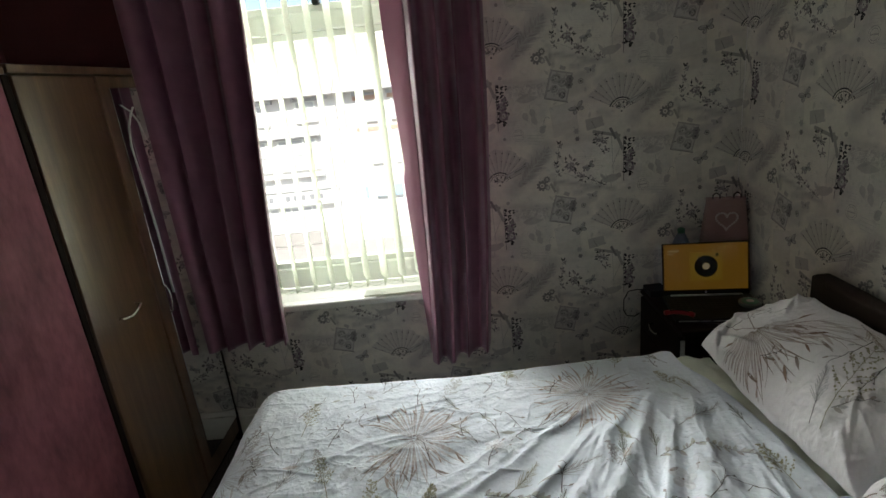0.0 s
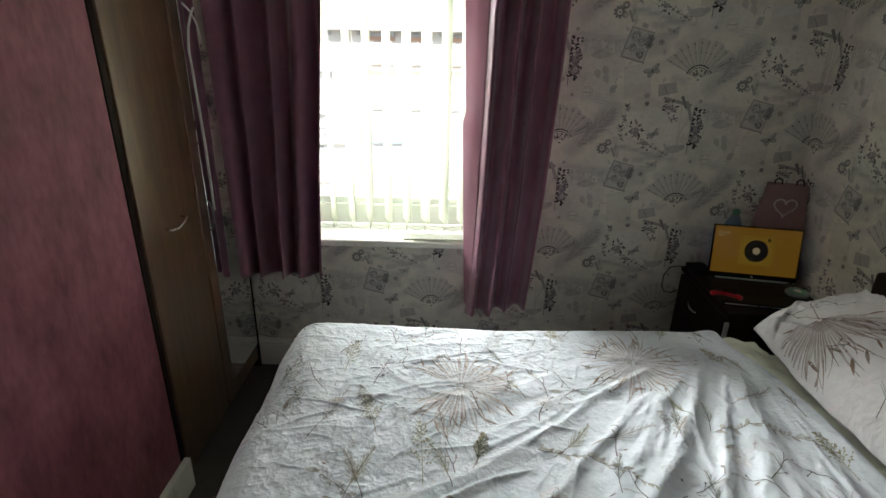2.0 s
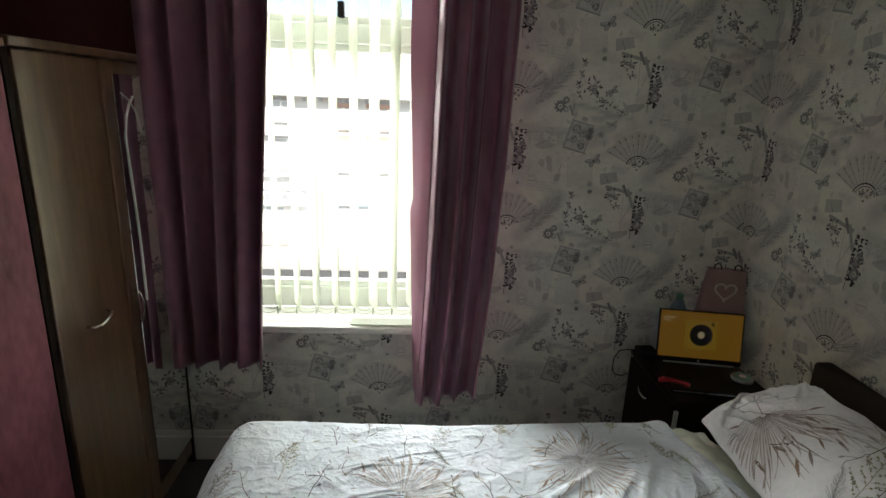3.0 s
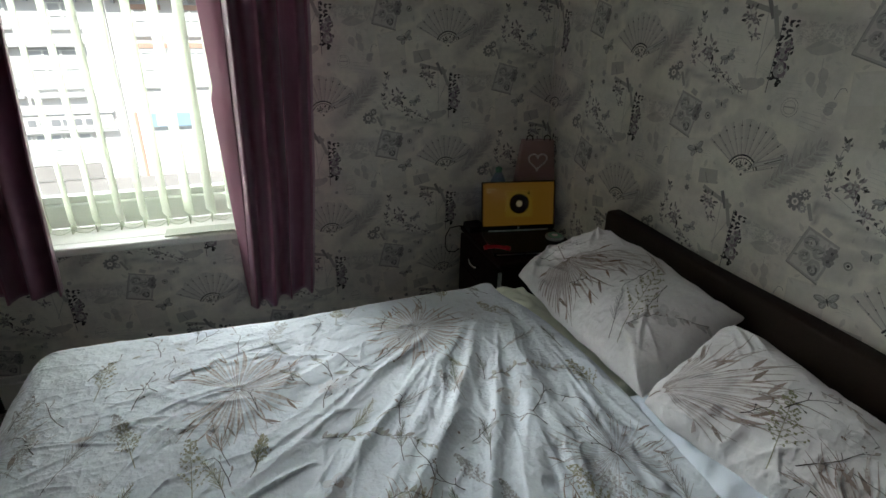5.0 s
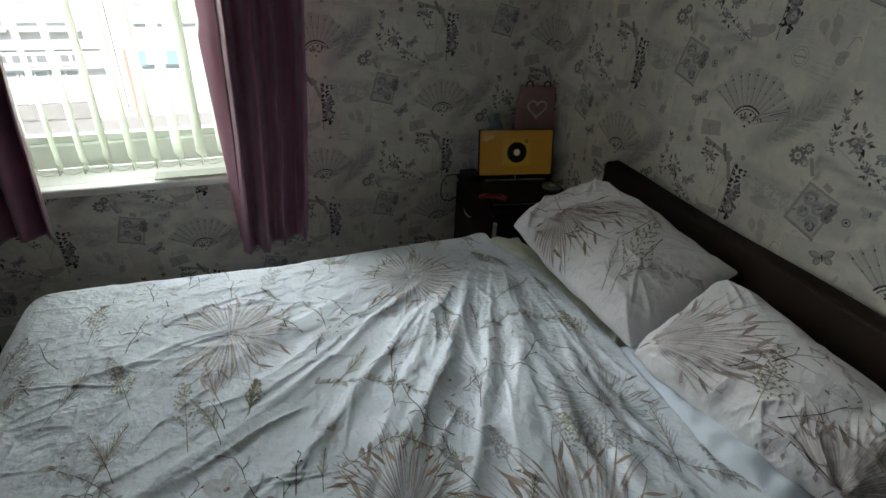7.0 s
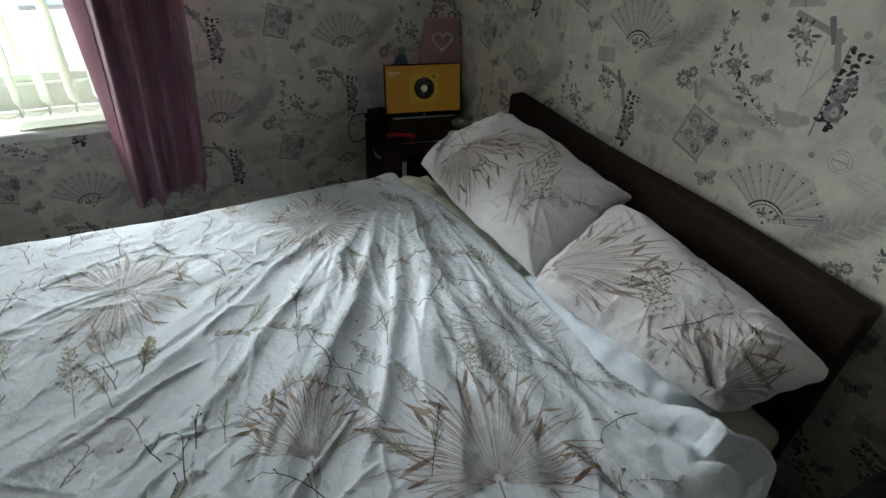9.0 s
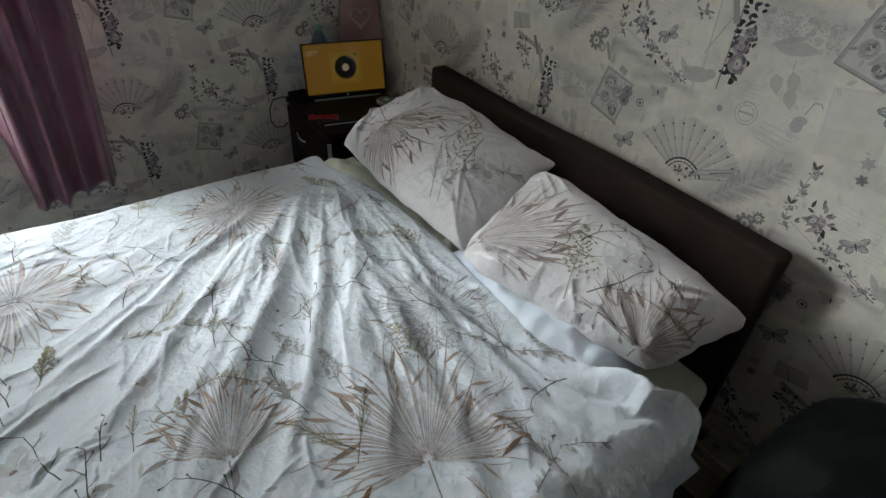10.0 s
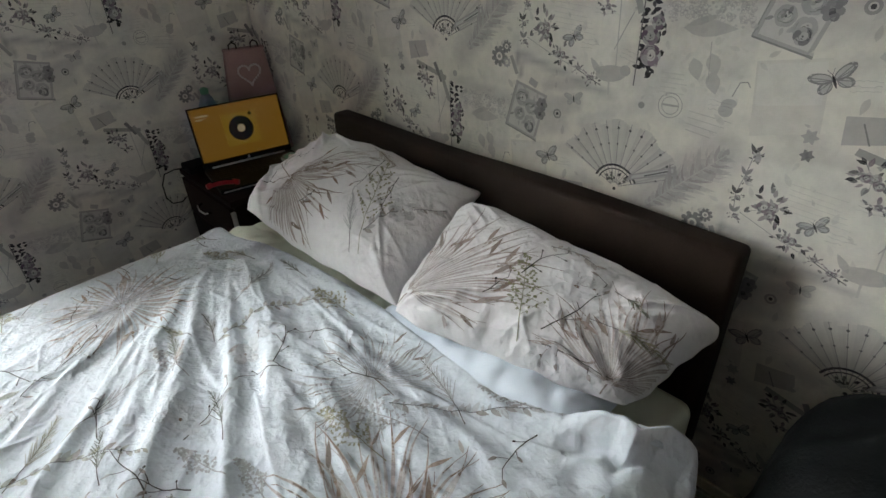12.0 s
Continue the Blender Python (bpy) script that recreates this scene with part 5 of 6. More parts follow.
def duvet_folds(u, v):
    r = random.Random(77)
    h = np.zeros_like(u)
    # long folds that fan out from the apex towards the near side and the foot
    n = 17
    for k in range(n):
        f = k / (n - 1)
        deg = 203 + 74 * f + r.uniform(-3.5, 3.5)
        a = radians(deg)
        start = r.uniform(0.04, 0.14) if k % 3 else r.uniform(0.25, 0.45)
        p = (APEX[0] + start * math.cos(a), APEX[1] + start * math.sin(a))
        amp = r.uniform(0.010, 0.019) * (0.6 if deg < 214 else 0.95 if deg < 226 else 1.0)
        h += ridge(u, v, p, a + r.uniform(-0.06, 0.06), r.uniform(1.35, 2.0), r.uniform(0.013, 0.021), amp, r.uniform(-0.10, 0.10), r.choice([0.55, 0.7, 1.9]), 2.2)
    # thinner folds between them
    for k in range(26):
        a = radians(212 + 66 * r.random())
        start = r.uniform(0.10, 0.80)
        p = (APEX[0] + start * math.cos(a), APEX[1] + start * math.sin(a))
        h += ridge(u, v, p, a + r.uniform(-0.12, 0.12), r.uniform(0.30, 0.75), r.uniform(0.006, 0.012), r.uniform(0.004, 0.010), r.uniform(-0.2, 0.2), r.choice([0.6, 1.8]), 0.8)
    # broken, wandering creases over all of them
    for k in range(64):
        p = (r.uniform(-1.60, -0.55), r.uniform(-1.9, -0.75))
        a = math.atan2(p[1] - APEX[1], p[0] - APEX[0]) + r.gauss(0, 0.40)
        h += ridge(u, v, p, a, r.uniform(0.14, 0.45), r.uniform(0.006, 0.012), r.uniform(0.004, 0.009), r.uniform(-0.7, 0.7), r.choice([0.5, 0.7, 1.8]), 0.5)
    # folds along the pillow edge
    for k in range(7):
        a = radians(250 + 4 * k + r.uniform(-4, 4))
        h += ridge(u, v, (-0.53 - 0.015 * k, -0.72 - 0.13 * k), a, r.uniform(0.5, 0.9), 0.017, r.uniform(0.009, 0.017), r.uniform(-0.08, 0.10), 1.8, 0.8)
    # pressed creases of the packed cloth over the flat foot end
    for p, q in (((-1.76, -0.962), (-1.37, -1.162)), ((-1.98, -0.99), (-1.66, -1.044)), ((-1.69, -0.852), (-1.05, -0.674)), ((-1.17, -0.919), (-0.90, -0.935)), ((-1.60, -0.78), (-1.25, -0.70)), ((-1.45, -1.42), (-1.15, -1.50)), ((-1.85, -1.35), (-1.50, -1.50))):
        a, ln = math.atan2(q[1] - p[1], q[0] - p[0]), math.hypot(q[0] - p[0], q[1] - p[1])
        for off, amp in ((0.0, 0.0045), (0.011, 0.0030)):
            h += ridge(u, v, (p[0] - off * math.sin(a), p[1] + off * math.cos(a)), a, ln * 1.1, 0.0034, amp, 0.05, 1.3)
    # flatter creases over the foot end
    for k in range(46):
        p = (r.uniform(-2.0, -1.05), r.uniform(-1.9, -0.55))
        a = radians(r.choice([200, 215, 230, 185]) + r.uniform(-18, 18))
        h += ridge(u, v, p, a, r.uniform(0.10, 0.42), r.uniform(0.006, 0.014), r.uniform(0.002, 0.006), r.uniform(-0.4, 0.4), r.choice([0.6, 1.8]))
    # short sharp puckers everywhere
    for k in range(560):
        p = (r.uniform(-2.05, -0.40), r.uniform(-2.0, -0.52))
        base = math.degrees(math.atan2(p[1] - APEX[1], p[0] - APEX[0]))
        a = radians(base + r.gauss(0, 30))
        h += ridge(u, v, p, a, r.uniform(0.03, 0.13), r.uniform(0.003, 0.006), r.uniform(0.001, 0.0034), r.uniform(-1.5, 1.5), r.choice([0.6, 1.6]))
    # puffed near corner by the pillows
    h += 0.014 * np.exp(-((u + 0.45) ** 2 + (v + 1.93) ** 2) / 0.011)
    h *= np.clip(np.hypot(u - APEX[0], v - APEX[1]) / 0.75, 0.10, 1) ** 1.2
    h = 0.034 * np.tanh(h / 0.034)                     # folds that meet do not heap up
    h -= 0.013 * np.exp(-((u - APEX[0]) ** 2 + (v - APEX[1]) ** 2) / 0.02)
    h += 0.0022 * soft_noise(u, v, 12, 55.0) + 0.0040 * soft_noise(u, v, 18, 26.0) + 0.009 * soft_noise(u, v, 15, 6.0)
    return h


def duvet():
    nu, nv = 650, 740
    s, v = np.meshgrid(np.r_[np.linspace(0, 0.22, 60)[:-1], np.linspace(0.22, 1, nu - 59)], np.r_[np.linspace(-2.55, -2.09, 70)[:-1], np.linspace(-2.09, -0.53, 630), np.linspace(-0.53, -0.28, 42)[1:]])
    xe = head_edge(v)
    u = -2.40 + (xe + 2.40) * s                       # flat cloth place
    fx, fz = bend(-1.965 - u, 0.10)                    # foot
    sx, sz = bend(-1.965 - v, 0.09)                    # near side
    nx_, nz_ = bend(v + 0.580, 0.075)                 # window side
    x = np.maximum(u, -1.965) - fx
    y = np.where(v < -1.965, -1.965 - sx, np.where(v > -0.585, -0.585 + nx_, v))
    top = 0.570 + 0.032 * (u + 0.9) + 0.020 * (-0.9 - v)
    top = top + 0.034 * np.clip((-1.30 - u) / 0.55, 0, 1) * np.clip((v + 1.45) / 0.7, 0, 1)
    h = duvet_folds(u, v)
    # plump rim at the head end and at the foot
    rim = (xe - u)
    h += 0.014 * np.exp(-((rim - 0.05) / 0.045) ** 2) - 0.050 * np.exp(-(rim / 0.016) ** 2)
    h -= 0.018 * np.exp(-rim / 0.06) * np.clip((-1.2 - v) / 0.4, 0, 1) * np.clip((v + 1.90) / 0.1, 0, 1)
    hem = np.clip((-1.84 - v) / 0.06, 0, 1) * np.clip((v + 2.10) / 0.05, 0, 1)
    h += hem * (0.030 * np.exp(-((rim - 0.045 - 0.012 * np.sin(38 * v)) / 0.022) ** 2) - 0.020 * np.exp(-((rim - 0.09) / 0.02) ** 2) + 0.007 * np.sin(90 * v + 30 * u) * np.exp(-rim / 0.07))
    fall = np.clip(1 - (fz + sz + nz_) / 0.10, 0.35, 1)
    z = top + h * fall - fz - sz - nz_
    y = y - np.clip((sz - 0.02) / 0.12, 0, 1) * (0.018 * np.sin(16 * u + 3 * v) + 0.5 * h)
    x = x - np.clip((fz - 0.02) / 0.12, 0, 1) * (0.014 * np.sin(15 * v) + 0.3 * h)
    z = np.maximum(z, 0.03)
    col = DUVET_PRINT.sample(u, v)
    quilt = thing("duvet", "rumpled white duvet printed with dried palms and grasses", "duvet")
    ob = sheet("cover", np.stack([x, y, z], -1), COTTON, quilt, col)
    sv, vv = s[0], v[:, 0]

    def place(pu, pv):
        ps = (pu + 2.40) / (head_edge(pv) + 2.40)
        where = (ps > 0.01) & (ps < 0.985) & (pv > vv[0]) & (pv < vv[-1])
        return *grid_place(np.stack([x, y, z], -1), np.interp(pv, vv, np.arange(nv)), np.interp(ps, sv, np.arange(nu))), where
    drape("printed_pattern", DUVET_PRINT, place, quilt, "printed dried palms, sprigs and grasses")
    k = 8                                              # coarse underside, a little smaller
    shell = np.stack([x, y, z], -1)
    inward = np.cross(np.gradient(shell, axis=0), np.gradient(shell, axis=1))
    inward /= np.maximum(np.linalg.norm(inward, axis=-1, keepdims=True), 1e-9)
    inward *= np.where(inward[..., 2:] > 0, -1, 1)
    sheet("underside", (shell + 0.030 * inward)[4:-4:k, 4:-4:k], LINING, quilt, flip=True)
    return quilt


quilt = duvet()

# cloth showing between the duvet and the pillows
def strip(name, y0, y1, z0, rise, mat, parent, label, seed):
    vv, uu = np.meshgrid(np.linspace(y0, y1, 150), np.linspace(0, 1, 40), indexing="ij")
    end = np.clip(np.minimum(vv - y0, y1 - vv) / 0.07, 0, 1)
    x = head_edge(vv) - 0.04 + uu * 0.13
    z = z0 - 0.05 * (1 - end) ** 2 + rise * (y1 - vv) + 0.016 * np.sin(math.pi * np.clip(uu * 1.3, 0, 1)) + 0.014 * soft_noise(x, vv, seed, 22.0) + 0.011 * soft_noise(x, vv, seed + 1, 60.0)
    return sheet(name, np.stack([x, vv, z], -1), mat, parent, None, label)


strip("lining", -1.87, -1.30, 0.606, 0.020, LINING, quilt, "pale blue underside turned back", 61)
strip("sheet_edge", -1.34, -0.56, 0.562, 0.020, SHEET, bed, "rumpled pale green sheet", 71)


# ---- pillows ----
def pillow(name, corners, plump, painter, seed, label, ear=False, cuff=0.0):
    """corners: front-left, front-right, back-right, back-left of the seam, seen from the foot of the bed."""
    n, m = 270, 180
    A, B, C, D = [np.array(c) for c in corners]
    s, t = np.meshgrid(np.linspace(0, 1, n), np.linspace(0, 1, m))
    # a slack front edge and drawn-in ends between the pointed corners
    S, T = s * 2 - 1, t * 2 - 1
    tip = 1 - 0.030 * (S * T) ** 6
    s2 = 0.5 + 0.5 * S * tip * (1 + 0.012 * (1 - T ** 2) - 0.012 * np.sin(9 * t + seed) - 0.006 * np.sin(27 * t + 2 * seed))
    t2 = 0.5 + 0.5 * T * tip * (1 + np.where(T < 0, 0.06, 0.02) * (1 - np.abs(S) ** 2.5) - 0.018 * np.sin(11 * s + seed) - 0.010 * np.sin(31 * s + 2 * seed))
    base = (A * (1 - s2)[..., None] + B * s2[..., None]) * (1 - t2)[..., None] + (D * (1 - s2)[..., None] + C * s2[..., None]) * t2[..., None]
    normal = np.cross(B - A, D - A)
    normal = normal / np.linalg.norm(normal)
    if normal[2] < 0:
        normal = -normal
    if ear:
        pull_out = np.exp(-((1 - S) ** 2 / 0.010 + (1 - T) ** 2 / 0.030))[..., None]
        base = base + (C - A) / np.linalg.norm(C - A) * 0.022 * pull_out
    puff = ((1 - np.abs(S) ** 2.4) * (1 - np.abs(T) ** 2.6)) ** 0.52
    wr = soft_noise(s * 0.7, t * 0.5, seed, 16.0) * 0.012 + soft_noise(s * 0.7, t * 0.5, seed + 1, 42.0) * 0.004
    # the open end turned over at one corner
    wr = wr + 0.016 * (np.clip((cuff - (s + 0.35 * t)) / 0.012, 0, 1) if cuff else 0)
    r = random.Random(seed)
    pull = np.zeros_like(s)
    for k in range(30):
        edge = r.choice([0, 1, 2, 3])
        q = r.uniform(0.04, 0.96)
        p, a = [((q * 0.7, 0.0), 90), ((q * 0.7, 0.45), 270), ((0.0, q * 0.45), 0), ((0.7, q * 0.45), 180)][edge]
        pull += ridge(s * 0.7, t * 0.45, p, radians(a + r.uniform(-38, 38)), r.uniform(0.06, 0.18), r.uniform(0.008, 0.016), r.uniform(0.003, 0.007), r.uniform(-0.6, 0.6), r.choice([0.6, 1.7]))
    # creases that run in from the corners
    for p, a in (((0.0, 0.0), 32), ((0.7, 0.0), 148), ((0.7, 0.45), 212), ((0.0, 0.45), 328)):
        for k in range(6):
            pull += ridge(s * 0.7, t * 0.45, p, radians(a + r.uniform(-30, 30)), r.uniform(0.14, 0.34), r.uniform(0.007, 0.013), r.uniform(0.004, 0.010), r.uniform(-0.4, 0.4), r.choice([0.6, 1.7]))
    for k in range(40):
        p = (r.uniform(0.05, 0.65), r.uniform(0.05, 0.40))
        pull += ridge(s * 0.7, t * 0.45, p, r.uniform(0, math.tau), r.uniform(0.04, 0.14), r.uniform(0.004, 0.008), r.uniform(0.001, 0.003), r.uniform(-1, 1), 1.2)
    up = base + normal * ((plump * puff + (wr + pull) * np.clip(puff * 2, 0, 1) + 0.002)[..., None])
    dn = base - normal * ((0.62 * plump * puff + 0.002)[..., None])
    L, W_ = float(np.linalg.norm(B - A)), float(np.linalg.norm(D - A))
    cv = Canvas(0, 0, L, W_, 0.0026, (0.79, 0.775, 0.775), reach=0.007)
    painter(cv, L, W_, random.Random(seed))
    ob = thing(name, label, "pillow", "pillows on the bed")
    sheet("pillow_front", up, COTTON, ob, cv.sample(s * L, t * W_))
    sign = 1.0 if normal @ np.cross(up[m // 2, n // 2 + 3] - up[m // 2, n // 2], up[m // 2 + 3, n // 2] - up[m // 2, n // 2]) > 0 else -1.0

    def place(pu, pv):
        xyz, nn = grid_place(up, pv / W_ * (m - 1), pu / L * (n - 1))
        return xyz, nn * sign, (pu > 0.004) & (pu < L - 0.004) & (pv > 0.004) & (pv < W_ - 0.004)
    drape("printed_pattern", cv, place, ob, "printed taupe palms and sprigs")
    k = np.r_[0:n:6, n - 1], np.r_[0:m:6, m - 1]
    back = dn[np.ix_(k[1], k[0])]
    sheet("pillow_back", back, COTTON, ob, back * 0 + np.array((0.79, 0.775, 0.775)), flip=True)
    return ob


ROSE_TAUPE = (0.33, 0.25, 0.215)


def paint_far(cv, L, W, rng):
    palm(cv, (0.25 * L, 0.34 * W), 0.21, -95, 60, rng, 44, ROSE_TAUPE, 0.9)
    palm(cv, (0.30 * L, 0.42 * W), 0.26, 12, 55, rng, 16, TAUPE, 0.5)
    seed_head(cv, (0.80 * L, 0.12 * W), 112, 0.26, rng, SAGE, 0.9)
    sprig(cv, (0.76 * L, 0.10 * W), 120, 0.14, rng, GREY)
    twig(cv, (0.10 * L, 0.18 * W), 70, 0.13, rng)
    twig(cv, (0.04 * L, 0.45 * W), 10, 0.13, rng)
    bloom(cv, (0.12 * L, 0.50 * W), 0.022, rng, TAUPE_D, 0.5)
    twig(cv, (0.62 * L, 0.80 * W), -70, 0.12, rng)
    twig(cv, (0.74 * L, 0.72 * W), -60, 0.10, rng)
    garland(cv, [(0.78 * L, 0.25 * W), (0.82 * L, 0.45 * W), (0.90 * L, 0.60 * W), (0.97 * L, 0.72 * W)], rng, GREY)
    bloom(cv, (0.85 * L, 0.52 * W), 0.035, rng, GREY, 0.6)
    sprig(cv, (0.48 * L, 0.90 * W), -20, 0.14, rng, TAUPE)
    twig(cv, (0.40 * L, 0.22 * W), 40, 0.05, rng)


def paint_near(cv, L, W, rng):
    palm(cv, (0.06 * L, 0.12 * W), 0.27, -8, 95, rng, 38, ROSE_TAUPE, 0.72)
    palm(cv, (0.90 * L, 0.07 * W), 0.23, 15, 165, rng, 50, ROSE_TAUPE, 0.72)
    seed_head(cv, (0.56 * L, 0.10 * W), 112, 0.20, rng, (0.28, 0.28, 0.19), 0.9)
    sprig(cv, (0.72 * L, 0.42 * W), 8, 0.15, rng, SAGE, fat=0.14, n=18)
    sprig(cv, (0.72 * L, 0.68 * W), -10, 0.07, rng, SAGE_D)
    bloom(cv, (0.62 * L, 0.58 * W), 0.04, rng, GREY, 0.7)
    bloom(cv, (0.67 * L, 0.62 * W), 0.025, rng, GREY, 0.6)
    twig(cv, (0.61 * L, 0.22 * W), 65, 0.17, rng)
    twig(cv, (0.64 * L, 0.14 * W), 15, 0.12, rng)
    twig(cv, (0.44 * L, 0.50 * W), 80, 0.11, rng)
    twig(cv, (0.36 * L, 0.28 * W), 40, 0.06, rng)
    garland(cv, [(0.46 * L, 0.80 * W), (0.54 * L, 0.84 * W), (0.62 * L, 0.80 * W)], rng, TAUPE)
    bloom(cv, (0.66 * L, 0.08 * W), 0.030, rng, GREY, 0.6)


pillow("pillow", [(-0.470, -0.685, 0.660), (-0.432, -1.365, 0.620), (-0.122, -1.330, 0.792), (-0.140, -0.700, 0.802)], 0.120, paint_far, 31, "white pillow printed with taupe palms, leaning on the headboard", True, 0.20)
pillow("pillow", [(-0.480, -1.402, 0.655), (-0.325, -1.900, 0.605), (-0.172, -1.985, 0.757), (-0.178, -1.355, 0.805)], 0.105, paint_near, 47, "white pillow printed with palms and seed heads, overlapping the next")

# ---- bedside cabinet and what stands on it ----
cab = thing("bedside_cabinet", "dark stained bedside cabinet in the corner", "bedside cabinet")
part("body", box(-0.425, -0.475, 0.03, -0.03, -0.045, 0.578, 0.004), DARK_WOOD, cab)
part("top", box(-0.440, -0.485, 0.580, -0.028, -0.035, 0.602, 0.005), DARK_WOOD, cab, "dark wooden top")
part("plinth", box(-0.415, -0.465, 0.0, -0.04, -0.055, 0.03), DARK_WOOD, cab)
for z0, z1 in ((0.425, 0.572), (0.235, 0.420), (0.045, 0.230)):
    d = part("drawer", box(-0.443, -0.470, z0, -0.427, -0.050, z1, 0.004), DARK_WOOD, cab, "dark drawer front")
    zm = (z0 + z1) / 2
    part("handle", tube([(-0.443, -0.205, zm + 0.01), (-0.462, -0.21, zm + 0.008), (-0.468, -0.24, zm), (-0.462, -0.272, zm - 0.006), (-0.443, -0.276, zm - 0.004)], 0.0045, 8), CHROME, d, "curved chrome handle", True)
part("edge_strip", box(-0.445, -0.490, 0.10, -0.430, -0.478, 0.565, 0.002), SILVER_EDGE, cab, "pale worn corner edge")

laptop = thing("laptop", "open black laptop showing an orange music screen", "laptop", at=(-0.246, -0.330, 0.602), turn=-10)
LW, LD = 0.344, 0.238
part("base", box(-LW / 2, -LD / 2, 0.004, LW / 2, LD / 2, 0.022, 0.004), BLACK_PLASTIC, laptop, "black keyboard base")
part("front_edge", box(-LW / 2 + 0.01, -LD / 2 - 0.0022, 0.012, LW / 2 - 0.01, -LD / 2 - 0.0002, 0.016), SILVER_EDGE, laptop, "silver front edge")
bm = bmesh.new()
for r in range(5):
    for c in range(15):
        box(-0.165 + c * 0.0222, -0.020 + r * 0.0205, 0.0222, -0.165 + c * 0.0222 + 0.0185, -0.020 + r * 0.0205 + 0.0170, 0.0236, 0, 1, bm)
part("keys", bm, BLACK_PLASTIC, laptop)
part("hinge_bar", box(-LW / 2 + 0.03, LD / 2 - 0.012, 0.020, LW / 2 - 0.03, LD / 2 - 0.004, 0.0275, 0.002), SILVER_EDGE, laptop, "silver hinge bar")
lid = part("lid", box(-LW / 2, -0.004, 0.0, LW / 2, 0.004, 0.222, 0.003), BLACK_PLASTIC, laptop, "black screen frame")
lid.matrix_basis = pose(0, LD / 2 - 0.002, 0.024, -13, 0, 0)
SCREEN_ORANGE = glowing("lit_orange_screen", (0.52, 0.26, 0.03), 0.026)
SCREEN_GOLD = glowing("lit_gold_panel", (0.58, 0.35, 0.04), 0.026)
SCREEN_DARK = surface("dark_record_print", (0.012, 0.016, 0.014), (0.02, 0.024, 0.02), 10, 0.4, bump=0)
SCREEN_PALE = glowing("lit_pale_label", (0.75, 0.62, 0.40), 0.030)
part("screen", box(-LW / 2 + 0.007, -0.0052, 0.022, LW / 2 - 0.007, -0.0042, 0.216), SCREEN_ORANGE, lid, "lit orange screen")


def disc(cx, cz, r, y, sides=40, r_in=0.0):
    bm = bmesh.new()
    a = [bm.verts.new((cx + r * math.cos(k * math.tau / sides), y, cz + r * math.sin(k * math.tau / sides))) for k in range(sides)]
    if r_in:
        b = [bm.verts.new((cx + r_in * math.cos(k * math.tau / sides), y, cz + r_in * math.sin(k * math.tau / sides))) for k in range(sides)]
        for k in range(sides):
            bm.faces.new((a[k], a[(k + 1) % sides], b[(k + 1) % sides], b[k]))
    else:
        bm.faces.new(a)
    return bm


part("cover_panel", box(-0.062, -0.0060, 0.060, 0.066, -0.0054, 0.180), SCREEN_GOLD, lid, "lighter gold square")
part("record", disc(0.002, 0.121, 0.046, -0.0066, r_in=0.015), SCREEN_DARK, lid, "dark record picture")
part("record_label", disc(0.002, 0.121, 0.014, -0.0066), SCREEN_PALE, lid, "pale record centre")
part("arm_dot", disc(0.046, 0.169, 0.007, -0.0066, 20), SCREEN_DARK, lid)
part("text_bar", box(-0.150, -0.0062, 0.186, -0.105, -0.0056, 0.191), SCREEN_PALE, lid)
part("text_bar", box(-0.150, -0.0062, 0.174, -0.128, -0.0056, 0.179), SCREEN_PALE, lid)
part("badge", disc(0.0, 0.011, 0.005, -0.0048, 20), SILVER_EDGE, lid)

red = thing("red_knife_case", "small red plastic case lying on the laptop", "case", at=(-0.410, -0.385, 0.628), turn=-24)
part("case", tube([(-0.052, -0.016, 0.010), (-0.040, -0.006, 0.010), (-0.018, 0.004, 0.010), (0.010, 0.004, 0.010), (0.036, -0.004, 0.010), (0.052, -0.016, 0.010)], 0.0095, 12), RED_PLASTIC, red, smooth=True)
part("clip", tube([(-0.036, -0.010, 0.020), (-0.015, -0.002, 0.0205), (0.012, -0.002, 0.0205), (0.034, -0.010, 0.020)], 0.0022, 6), BLACK_PLASTIC, red)
tin = thing("round_tin", "round silvery lid with a green label", "tin lid", at=(-0.115, -0.352, 0.627))
part("rim", lathe([(0.040, 0.0), (0.042, 0.004), (0.042, 0.012), (0.038, 0.015), (0.034, 0.014)], sides=32), CLEAR_DISC, tin, smooth=True)
part("label_disc", lathe([(0.031, 0.0142), (0.029, 0.0160)], sides=28), GREEN_LABEL, tin, "green paper label")
part("label_centre", lathe([(0.014, 0.0164), (0.013, 0.0172)], sides=24), BEADS, tin, "white printed centre")

charger = thing("charger_cable", "black charger with its cable looping off the cabinet", "charger")
part("adapter", box(-0.435, -0.150, 0.603, -0.355, -0.055, 0.632, 0.006), BLACK_PLASTIC, charger, "black power adapter")
loop = [(-0.43, -0.10, 0.622), (-0.47, -0.085, 0.622), (-0.505, -0.07, 0.610), (-0.520, -0.055, 0.565), (-0.518, -0.045, 0.505), (-0.500, -0.042, 0.476), (-0.465, -0.042, 0.470), (-0.440, -0.040, 0.485)]
part("cable", tube(loop, 0.0026, 6), BLACK_PLASTIC, charger, smooth=True)

# gift bag behind the screen
gift = thing("gift_bag", "dusty pink gift bag with a white beaded heart", "gift bag", at=(-0.105, -0.105, 0.602), turn=-14)


